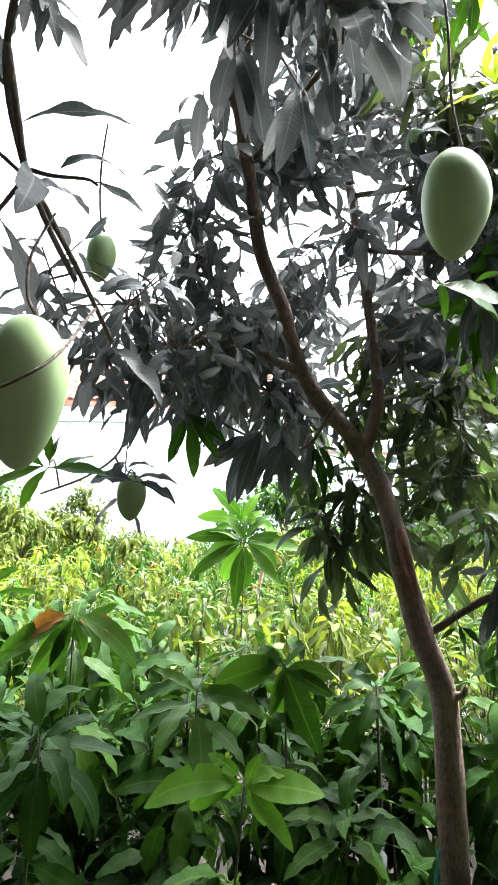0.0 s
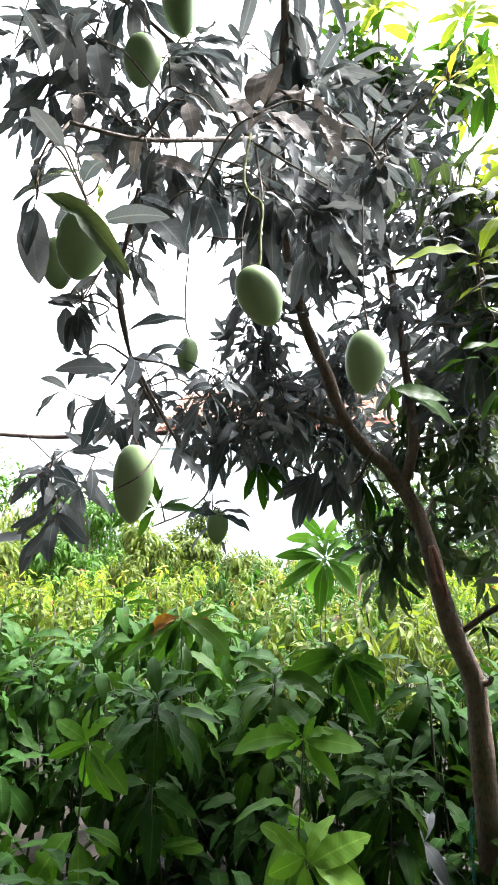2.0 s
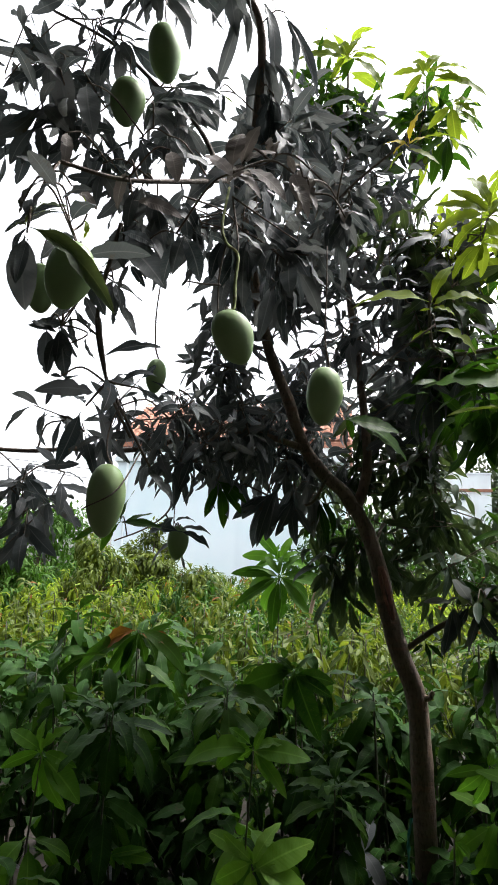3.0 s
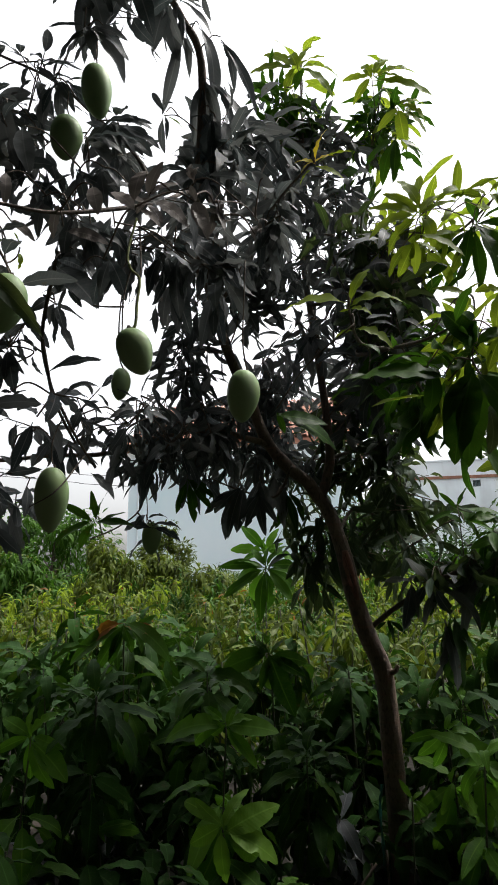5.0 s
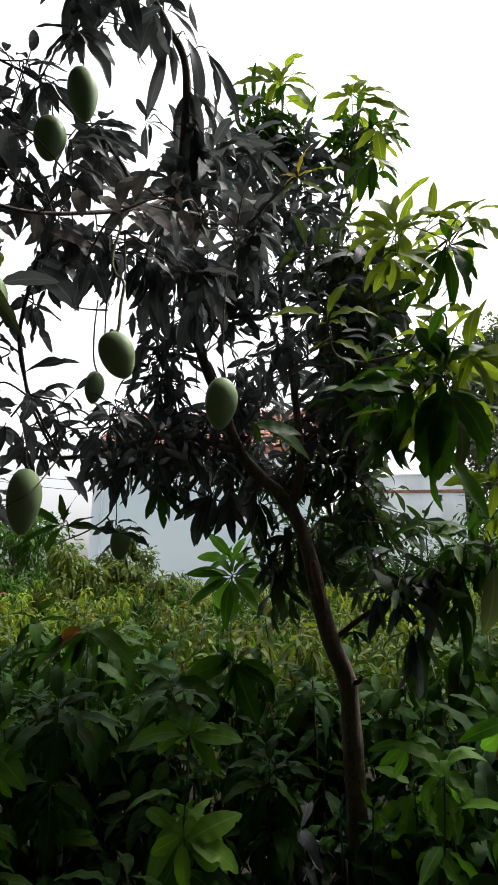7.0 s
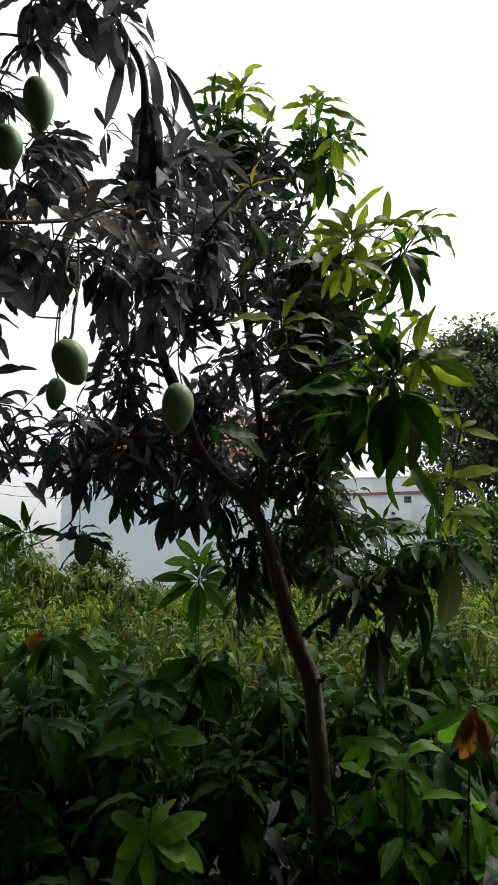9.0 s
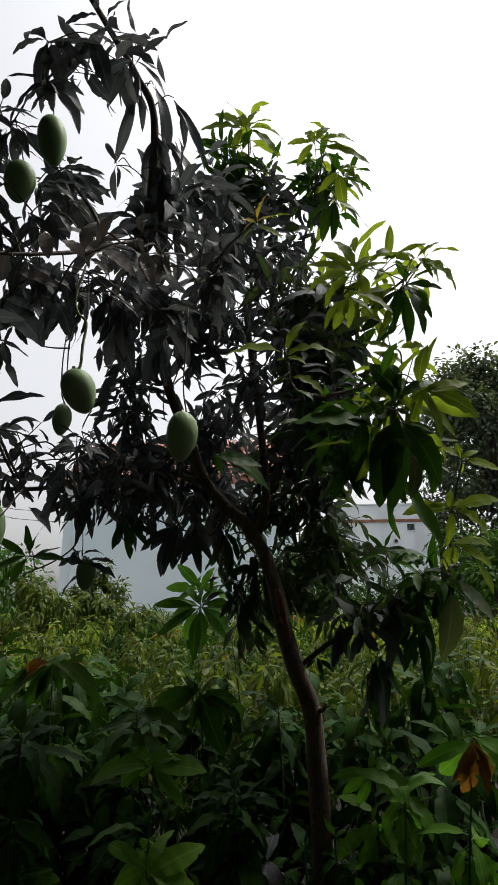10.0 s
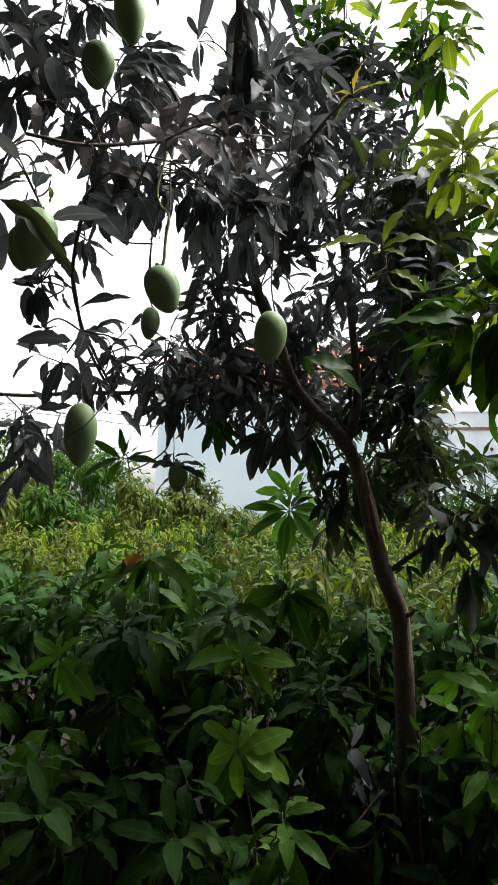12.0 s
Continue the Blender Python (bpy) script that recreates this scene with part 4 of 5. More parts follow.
for start, end, k in (((-0.195, 1.350, 2.462), (-0.185, 1.320, 2.314), 0), ((-0.143, 1.350, 2.533), (-0.154, 1.320, 2.322), 1), ((-0.106, 1.450, 2.630), (-0.109, 1.420, 2.442), 4), ((-0.044, 1.450, 2.641), (0.027, 1.420, 2.465), 2), ((-0.222, 1.250, 2.251), (-0.178, 1.220, 2.156), 0)):
    single_leaf(start, end, k)

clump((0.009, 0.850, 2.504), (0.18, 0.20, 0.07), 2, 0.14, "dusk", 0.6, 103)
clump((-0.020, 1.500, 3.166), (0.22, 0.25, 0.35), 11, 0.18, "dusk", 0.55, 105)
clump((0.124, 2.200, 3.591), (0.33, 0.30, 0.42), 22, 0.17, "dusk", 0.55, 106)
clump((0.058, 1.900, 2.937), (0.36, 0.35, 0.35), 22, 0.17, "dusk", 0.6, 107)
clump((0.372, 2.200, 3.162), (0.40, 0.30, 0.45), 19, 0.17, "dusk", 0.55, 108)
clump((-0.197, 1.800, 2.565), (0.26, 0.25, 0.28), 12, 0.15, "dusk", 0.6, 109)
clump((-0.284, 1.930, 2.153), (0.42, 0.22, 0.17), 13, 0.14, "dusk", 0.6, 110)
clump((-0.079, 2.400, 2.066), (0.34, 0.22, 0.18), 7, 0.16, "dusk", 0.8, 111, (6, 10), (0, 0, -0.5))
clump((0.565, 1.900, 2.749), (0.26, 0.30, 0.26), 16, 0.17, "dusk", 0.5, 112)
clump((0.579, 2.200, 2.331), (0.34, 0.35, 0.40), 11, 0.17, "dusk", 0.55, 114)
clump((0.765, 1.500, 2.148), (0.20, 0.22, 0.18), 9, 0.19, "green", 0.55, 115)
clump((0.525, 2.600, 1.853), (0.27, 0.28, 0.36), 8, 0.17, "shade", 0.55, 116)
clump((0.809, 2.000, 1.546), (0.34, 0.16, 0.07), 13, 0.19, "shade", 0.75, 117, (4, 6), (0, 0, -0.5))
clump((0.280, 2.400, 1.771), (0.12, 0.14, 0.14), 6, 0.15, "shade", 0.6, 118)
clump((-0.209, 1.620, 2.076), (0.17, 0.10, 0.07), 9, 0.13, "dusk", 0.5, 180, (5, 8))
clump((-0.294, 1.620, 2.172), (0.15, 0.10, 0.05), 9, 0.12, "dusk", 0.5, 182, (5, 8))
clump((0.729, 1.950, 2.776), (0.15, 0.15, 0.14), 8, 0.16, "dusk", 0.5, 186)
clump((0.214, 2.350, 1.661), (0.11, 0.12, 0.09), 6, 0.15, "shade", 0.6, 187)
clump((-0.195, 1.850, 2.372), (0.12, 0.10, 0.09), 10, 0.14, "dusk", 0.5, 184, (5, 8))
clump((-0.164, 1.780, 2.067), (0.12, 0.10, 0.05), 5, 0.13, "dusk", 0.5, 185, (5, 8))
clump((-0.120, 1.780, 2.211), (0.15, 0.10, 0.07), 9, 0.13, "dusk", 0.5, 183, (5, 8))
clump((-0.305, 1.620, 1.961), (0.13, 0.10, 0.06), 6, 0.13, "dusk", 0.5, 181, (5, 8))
spray((-0.385, 1.820, 1.767), (0.1, -0.4, 0.5), 6, 0.13, "dusk", 0.3, (50, 110), 40)
clump((-0.463, 1.350, 2.022), (0.34, 0.16, 0.13), 8, 0.12, "dusk", 0.5, 119, (5, 8))
fan((-0.561, 1.720, 1.745), ((75, 0.13), (102, 0.14), (150, 0.16), (205, 0.20), (-8, 0.19), (22, 0.12), (232, 0.14)), "green", 60)
fan((-0.351, 1.800, 1.719), ((168, 0.16), (12, 0.13), (-18, 0.14)), "dusk", 61)
fan((-0.238, 1.900, 1.925), ((-48, 0.16), (-75, 0.18), (-102, 0.15), (-28, 0.15)), "green", 62)
fan((-0.054, 2.050, 1.899), ((-142, 0.19), (-107, 0.24), (-94, 0.17), (-70, 0.16), (-148, 0.12)), "dusk", 1)
fan((0.047, 2.050, 1.878), ((-103, 0.17), (-83, 0.19), (-61, 0.15), (-131, 0.13)), "dusk", 1)
fan((0.804, 1.950, 1.369), ((-80, 0.28), (-97, 0.24), (-60, 0.18)), "old", 67)
fan((0.662, 2.000, 1.483), ((175, 0.11), (6, 0.11), (-100, 0.19), (-79, 0.15)), "dusk", 403)
fan((0.779, 2.000, 1.517), ((-104, 0.17), (12, 0.13), (55, 0.07), (144, 0.09)), "old", 404)
fan((0.893, 1.980, 1.546), ((-89, 0.16), (-99, 0.28), (12, 0.10), (-113, 0.16)), "dusk", 405)
fan((0.992, 1.950, 1.579), ((-90, 0.32), (-39, 0.08), (-104, 0.17), (25, 0.13)), "old", 406)
fan((0.564, 2.050, 1.345), ((-32, 0.09), (-73, 0.11), (-146, 0.06)), "old", 407)
fan((0.865, 2.000, 1.780), ((-12, 0.25), (-35, 0.20), (-157, 0.15), (139, 0.10), (68, 0.10), (-54, 0.12)), "green", 1)
# bright shoots at the end of the low bough
fan((1.119, 1.840, 1.916), ((169, 0.21), (176, 0.10), (97, 0.09), (20, 0.21), (-26, 0.21), (-102, 0.15), (18, 0.12)), "young", 509, True, -0.20, (6, 7, 10, 11, 16, 17))
fan((1.175, 1.820, 2.107), ((-17, 0.16), (137, 0.15), (40, 0.09), (-104, 0.05), (109, 0.09)), "young", 510, True, -0.20, (6, 7, 10, 11, 16, 17))
fan((1.113, 1.840, 1.788), ((6, 0.12), (-125, 0.13), (-86, 0.08), (9, 0.18), (-34, 0.18)), "young", 511, True, -0.20, (6, 7, 10, 11, 16, 17))
fan((1.205, 1.860, 1.693), ((-66, 0.13), (44, 0.08)), "young", 512, True, -0.20, (6, 7, 10, 11, 16, 17))
fan((1.090, 1.800, 1.641), ((-48, 0.21), (152, 0.12)), "hazy", 513, True, -0.20, (6, 7, 10, 11, 16, 17))
fan((1.106, 1.880, 1.638), ((-56, 0.17), (-125, 0.18)), "old", 514, True, -0.20, (6, 7, 10, 11, 16, 17))
fan((1.053, 1.800, 1.691), ((-91, 0.10),), "hazy", 515, True, -0.20, (16, 17, 18, 19))
fan((1.074, 1.780, 1.590), ((-91, 0.27),), "hazy", 516, True, -0.20, (18,))
fan((0.895, 1.920, 1.505), ((-105, 0.17),), "dusk", 517, True, -0.20, (16, 17, 18, 19))
fan((0.775, 1.950, 1.358), ((-76, 0.28), (-87, 0.26)), "dusk", 518, True, -0.20, (6, 7, 10, 11, 16, 17))
fan((0.999, 1.950, 1.478), ((-92, 0.21),), "dusk", 519, True, -0.20, (12,))
fan((0.873, 1.900, 1.705), ((66, 0.10), (9, 0.13), (137, 0.09), (11, 0.19)), "green", 520, True, -0.20, (6, 7, 10, 11, 16, 17))
clump((0.874, 1.250, 2.096), (0.12, 0.14, 0.14), 5, 0.18, "green", 0.45, 121)
clump((0.513, 2.400, 2.108), (0.30, 0.25, 0.25), 10, 0.17, "shade", 0.55, 122)
clump((0.078, 2.200, 2.535), (0.26, 0.22, 0.30), 12, 0.15, "dusk", 0.6, 124)

clump((0.229, 2.400, 4.061), (0.24, 0.22, 0.22), 10, 0.19, "green", 0.35, 130)
clump((0.668, 2.600, 4.123), (0.22, 0.22, 0.28), 10, 0.19, "green", 0.3, 131)
clump((0.461, 2.450, 3.640), (0.30, 0.25, 0.30), 9, 0.19, "dusk", 0.5, 132)
clump((0.802, 1.850, 2.961), (0.26, 0.20, 0.14), 6, 0.17, "young", 0.2, 133)
clump((0.868, 1.250, 2.224), (0.12, 0.16, 0.10), 4, 0.20, "young", 0.25, 135)
clump((0.627, 1.700, 2.382), (0.25, 0.25, 0.22), 10, 0.18, "dusk", 0.5, 136)
clump((0.423, 2.300, 2.486), (0.30, 0.25, 0.25), 8, 0.17, "dusk", 0.55, 138)
clump((-0.511, 0.850, 2.805), (0.16, 0.15, 0.14), 6, 0.145, "dusk", 0.5, 150)
clump((-0.615, 0.900, 3.071), (0.18, 0.15, 0.12), 6, 0.15, "dusk", 0.4, 151)
clump((-0.144, 0.850, 2.397), (0.14, 0.14, 0.06), 4, 0.15, "dusk", 0.7, 153, (6, 9), (0, 0, -0.4))
clump((-0.058, 1.900, 3.549), (0.20, 0.25, 0.20), 10, 0.18, "dusk", 0.5, 156)
clump((0.128, 2.450, 4.231), (0.18, 0.18, 0.12), 6, 0.18, "green", 0.35, 157)
clump((0.381, 2.450, 4.007), (0.26, 0.20, 0.26), 12, 0.18, "dusk", 0.45, 158)
clump((-0.614, 1.150, 1.782), (0.16, 0.12, 0.10), 4, 0.12, "dusk", 0.5, 159)
clump((-0.478, 1.250, 2.095), (0.20, 0.12, 0.12), 4, 0.11, "dusk", 0.4, 160, (4, 7))

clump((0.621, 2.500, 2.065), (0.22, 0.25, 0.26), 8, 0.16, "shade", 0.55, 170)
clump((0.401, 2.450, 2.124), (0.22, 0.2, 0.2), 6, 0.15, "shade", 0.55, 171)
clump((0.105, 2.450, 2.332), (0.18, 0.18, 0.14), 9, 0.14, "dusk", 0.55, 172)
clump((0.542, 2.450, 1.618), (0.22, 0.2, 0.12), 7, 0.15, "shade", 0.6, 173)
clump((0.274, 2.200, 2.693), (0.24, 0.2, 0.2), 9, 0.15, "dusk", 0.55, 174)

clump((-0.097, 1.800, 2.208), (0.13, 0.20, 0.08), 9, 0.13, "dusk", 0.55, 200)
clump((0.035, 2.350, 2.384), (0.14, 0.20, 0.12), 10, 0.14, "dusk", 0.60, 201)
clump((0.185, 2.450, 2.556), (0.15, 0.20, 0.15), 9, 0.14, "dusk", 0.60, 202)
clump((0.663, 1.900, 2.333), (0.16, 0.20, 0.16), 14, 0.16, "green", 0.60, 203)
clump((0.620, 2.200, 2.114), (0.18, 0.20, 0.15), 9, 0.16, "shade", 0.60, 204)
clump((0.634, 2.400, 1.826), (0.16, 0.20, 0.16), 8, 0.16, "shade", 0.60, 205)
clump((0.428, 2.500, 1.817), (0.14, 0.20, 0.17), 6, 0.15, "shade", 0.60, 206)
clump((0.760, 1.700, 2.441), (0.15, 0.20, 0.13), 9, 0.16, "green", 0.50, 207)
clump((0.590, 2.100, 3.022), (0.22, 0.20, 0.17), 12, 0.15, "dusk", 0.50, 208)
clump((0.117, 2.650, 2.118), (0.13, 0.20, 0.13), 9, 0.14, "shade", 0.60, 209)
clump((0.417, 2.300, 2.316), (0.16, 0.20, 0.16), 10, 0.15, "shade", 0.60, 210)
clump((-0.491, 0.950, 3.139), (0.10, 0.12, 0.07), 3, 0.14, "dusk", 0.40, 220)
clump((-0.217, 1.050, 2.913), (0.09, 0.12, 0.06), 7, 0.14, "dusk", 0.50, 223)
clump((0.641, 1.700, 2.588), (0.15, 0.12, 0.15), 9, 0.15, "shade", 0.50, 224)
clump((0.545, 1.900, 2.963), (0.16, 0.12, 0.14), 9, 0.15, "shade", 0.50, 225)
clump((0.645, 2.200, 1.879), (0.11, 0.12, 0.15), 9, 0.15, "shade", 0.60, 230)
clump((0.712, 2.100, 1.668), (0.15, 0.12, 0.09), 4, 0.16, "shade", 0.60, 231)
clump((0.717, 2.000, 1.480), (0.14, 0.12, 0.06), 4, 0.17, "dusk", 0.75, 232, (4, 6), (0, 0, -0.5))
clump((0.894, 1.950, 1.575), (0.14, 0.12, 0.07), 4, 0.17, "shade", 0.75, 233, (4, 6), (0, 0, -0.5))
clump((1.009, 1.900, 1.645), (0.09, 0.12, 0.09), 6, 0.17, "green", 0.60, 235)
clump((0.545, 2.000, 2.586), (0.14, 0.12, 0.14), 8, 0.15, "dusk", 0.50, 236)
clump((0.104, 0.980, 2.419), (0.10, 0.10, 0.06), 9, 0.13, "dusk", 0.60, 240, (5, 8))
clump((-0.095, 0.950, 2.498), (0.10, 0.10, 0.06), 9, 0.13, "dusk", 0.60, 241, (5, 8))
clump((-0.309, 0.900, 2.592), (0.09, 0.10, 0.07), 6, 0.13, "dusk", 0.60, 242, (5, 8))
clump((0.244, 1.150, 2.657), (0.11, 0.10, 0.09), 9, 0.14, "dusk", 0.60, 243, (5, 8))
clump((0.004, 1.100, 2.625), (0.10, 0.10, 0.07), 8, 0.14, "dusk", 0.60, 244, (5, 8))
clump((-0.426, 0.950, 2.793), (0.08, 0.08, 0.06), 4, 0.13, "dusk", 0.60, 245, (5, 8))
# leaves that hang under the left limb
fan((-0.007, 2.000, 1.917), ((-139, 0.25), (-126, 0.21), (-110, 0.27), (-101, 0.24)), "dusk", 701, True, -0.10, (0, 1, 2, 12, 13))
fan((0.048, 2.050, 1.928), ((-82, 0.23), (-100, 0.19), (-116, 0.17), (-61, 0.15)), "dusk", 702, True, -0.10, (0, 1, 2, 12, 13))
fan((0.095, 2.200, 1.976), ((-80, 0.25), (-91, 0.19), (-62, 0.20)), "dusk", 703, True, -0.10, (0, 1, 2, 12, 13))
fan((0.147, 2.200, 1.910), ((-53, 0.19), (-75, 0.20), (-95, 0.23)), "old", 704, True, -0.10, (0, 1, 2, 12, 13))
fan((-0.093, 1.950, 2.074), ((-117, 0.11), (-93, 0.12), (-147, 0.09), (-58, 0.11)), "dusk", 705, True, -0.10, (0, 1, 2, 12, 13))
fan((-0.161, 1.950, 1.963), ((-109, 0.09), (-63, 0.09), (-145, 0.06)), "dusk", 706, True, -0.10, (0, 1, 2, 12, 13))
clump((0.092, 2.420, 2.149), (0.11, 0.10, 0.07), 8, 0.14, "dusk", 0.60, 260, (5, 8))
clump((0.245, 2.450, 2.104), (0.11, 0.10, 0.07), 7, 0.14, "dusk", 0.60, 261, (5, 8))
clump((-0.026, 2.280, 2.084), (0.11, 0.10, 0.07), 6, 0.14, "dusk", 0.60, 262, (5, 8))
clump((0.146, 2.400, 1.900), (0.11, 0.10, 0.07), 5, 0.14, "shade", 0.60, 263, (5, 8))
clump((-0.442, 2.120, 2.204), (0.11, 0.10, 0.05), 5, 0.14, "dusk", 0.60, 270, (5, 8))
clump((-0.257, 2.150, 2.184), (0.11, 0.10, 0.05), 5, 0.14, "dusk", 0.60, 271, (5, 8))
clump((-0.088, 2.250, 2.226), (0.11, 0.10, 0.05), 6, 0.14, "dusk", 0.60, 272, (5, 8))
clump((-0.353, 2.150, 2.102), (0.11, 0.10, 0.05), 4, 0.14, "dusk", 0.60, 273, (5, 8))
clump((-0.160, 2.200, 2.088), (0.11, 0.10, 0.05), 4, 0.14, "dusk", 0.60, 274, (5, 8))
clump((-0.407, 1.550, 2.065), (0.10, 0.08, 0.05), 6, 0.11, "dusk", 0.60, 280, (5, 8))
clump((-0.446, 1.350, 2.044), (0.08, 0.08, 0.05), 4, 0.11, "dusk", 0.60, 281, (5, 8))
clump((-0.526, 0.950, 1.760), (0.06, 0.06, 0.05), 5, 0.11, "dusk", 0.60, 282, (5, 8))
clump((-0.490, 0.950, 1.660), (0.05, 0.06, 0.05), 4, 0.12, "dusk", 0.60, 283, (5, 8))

for kind, leaves in tree_mass.items():
    tagged(part("foliage", mass_mesh("crown_" + kind, leaves, LEAF[kind + "_mass"], FINE), tree), kind="stuff")
tagged(part("twigwork", twigs.mesh("crown_twigs", TWIG), tree), kind="stuff")


# ------------------------------------------------------------------ fruit
def mango(centre, width, length, stalk, lean=0.0, turn=0.0, thick=0.0017, stalk_mat=TWIG):
    """A hanging mango: shouldered at the stalk, a little beaked at the tip, flattened from side to side, on its long stalk."""
    c = Vector(centre)
    top = thing("mango", c, "unripe pale green mango hanging on a long thin stalk", "mango", "mangoes on the tree")
    bm = bmesh.new()
    bmesh.ops.create_uvsphere(bm, u_segments=28, v_segments=20, radius=1.0)
    for v in bm.verts:
        x, y, z = v.co
        h = 0.5 * (z + 1)
        fat = 1.0 + 0.30 * (h - 0.5) - 0.22 * (h - 0.5) ** 2
        belly = 0.10 * math.cos(1.6 * z) + 0.16 * max(0.0, -z) ** 3
        v.co = ((x * fat + belly - 0.06) * width / 2, y * fat * 0.86 * width / 2, z * length / 2 - 0.012 * length * math.exp(-12 * (x * x + y * y)) * (z > 0))
    me = bpy.data.meshes.new("fruit")
    bm.to_mesh(me)
    bm.free()
    me.polygons.foreach_set("use_smooth", [True] * len(me.polygons))
    me.materials.append(SKIN)
    fruit = part("fruit", me, top)
    fruit.matrix_basis = pose(0, 0, 0, 4, lean, turn)
    tip = Matrix(fruit.matrix_basis) @ Vector((0.004, 0, length / 2 - 0.014 * length))
    line = smooth_line([Vector(p) - c for p in stalk] + [tip], 5)
    s = Soup()
    s.tube(line, thick, thick * 1.25, 7, 0.15, c.x)
    part("stalk", s.mesh("stalk", stalk_mat), top)
    cap = Soup()
    cap.tube([tip + Vector((0, 0, 0.006)), tip + Vector((0, 0, 0.001)), tip - Vector((0, 0, 0.003))], thick * 1.2, thick * 2.2, 8)
    part("calyx", cap.mesh("calyx", TWIG), top)
    return top


mango((0.237, 0.797, 1.928), 0.080, 0.132, [(0.238, 0.840, 2.313), (0.239, 0.810, 2.172), (0.238, 0.800, 2.063)], 6, 20)
mango((0.109, 0.420, 1.911), 0.066, 0.098, [(0.071, 0.500, 2.246), (0.071, 0.460, 2.143), (0.083, 0.450, 2.100), (0.106, 0.440, 2.071), (0.106, 0.430, 2.016), (0.108, 0.420, 1.964)], -20, 0, 0.0026, STALK)
mango((-0.209, 0.716, 1.681), 0.084, 0.156, [(-0.223, 0.790, 1.913), (-0.224, 0.740, 1.837), (-0.215, 0.720, 1.783)], 6, -15)
mango((-0.376, 1.860, 1.673), 0.082, 0.134, [(-0.373, 1.780, 1.859), (-0.390, 1.840, 1.802), (-0.394, 1.860, 1.750)], 3, 20)
mango((-0.249, 0.530, 2.097), 0.096, 0.140, [(-0.303, 0.580, 2.309), (-0.268, 0.550, 2.223), (-0.246, 0.535, 2.176)], 12, 10)
mango((-0.436, 0.750, 2.188), 0.078, 0.125, [(-0.416, 0.730, 2.335), (-0.439, 0.750, 2.291), (-0.441, 0.750, 2.262)], -4, 0)
mango((-0.209, 0.840, 2.918), 0.090, 0.185, [(-0.224, 0.860, 3.119), (-0.218, 0.845, 3.063), (-0.212, 0.840, 3.021)], -6, 0)
mango((-0.317, 0.870, 2.801), 0.096, 0.145, [(-0.321, 0.880, 2.974), (-0.316, 0.870, 2.905)], 3, 30)
mango((0.434, 1.880, 2.769), 0.070, 0.105, [(0.468, 1.950, 3.078), (0.449, 1.900, 2.936), (0.439, 1.880, 2.861)], 4, 40)
mango((-0.434, 1.620, 2.270), 0.085, 0.135, [(-0.435, 1.600, 2.640), (-0.450, 1.620, 2.520), (-0.443, 1.620, 2.390)], 4, 80, 0.0026)
for a0, b0, c0 in (((0.079, 0.500, 2.220), (0.104, 0.450, 2.098), (0.102, 0.440, 2.071)), ((0.083, 0.450, 2.100), (0.078, 0.430, 2.026), (0.082, 0.420, 1.951)), ((0.084, 0.420, 2.005), (0.059, 0.400, 1.998), (0.034, 0.390, 1.999)), ((0.078, 0.500, 2.226), (0.143, 0.480, 2.163), (0.205, 0.460, 2.103)), ((-0.171, 0.800, 1.800), (-0.160, 0.655, 1.694), (-0.225, 0.650, 1.655))):
    s = Soup()
    s.tube(smooth_line([a0, b0, c0], 6), 0.0022, 0.0012, 6)
    tagged(new("bare_stalk", s.mesh("bare_stalk", TWIG)), "thin bare brown fruit stalk without fruit", "stalk", "bare fruit stalks")


# ------------------------------------------------------------------ saplings
def sapling(base, top, whorls, size, kind, seed, label="", dry=0, face=None, sag=0.25, bright=2, star=(), reach=0.72):
    """A mango sapling of its own: thin stem and whorls of long leaves, each leaf a part."""
    rng = random.Random(seed)
    b0 = Vector((base[0], base[1], 0.0))
    ob = thing("mango_sapling", b0, label or "young mango sapling with long wavy green leaves", "sapling", "mango saplings")
    tip = Vector(top) - b0
    mid = tip * 0.5 + Vector((rng.uniform(-0.05, 0.05), rng.uniform(-0.05, 0.05), 0))
    line = smooth_line([(0, 0, -0.03), mid, tip], 6)
    s = Soup()
    s.tube(line, 0.0048, 0.0028, 7, 0.1, seed)
    part("stem", s.mesh("sapling_stem", STEM), ob)
    count = 0
    for j in range(whorls):
        u = 1.0 - reach * j / whorls
        p = line[int(u * (len(line) - 1))]
        n = 12 if j == 0 else 8
        # lower whorls take the darkest green: shade beneath, put into the colour
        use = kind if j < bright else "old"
        axis = Vector(face) if face and j == 0 else Vector((rng.uniform(-0.35, 0.35), rng.uniform(-0.65, 0.0), 1.0))
        whorl = fan_poses(rng, p, star) if star and j == 0 else rosette(rng, p, axis, n, 1.3 * size * (1.0 if j else 0.92), sag + 0.10 * j, (25, 105) if j == 0 else (60, 112), 0.010)
        for m in whorl:
            count += 1
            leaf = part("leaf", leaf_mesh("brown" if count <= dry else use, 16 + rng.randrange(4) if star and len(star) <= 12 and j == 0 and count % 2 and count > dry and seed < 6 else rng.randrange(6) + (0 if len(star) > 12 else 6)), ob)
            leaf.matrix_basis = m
    return ob


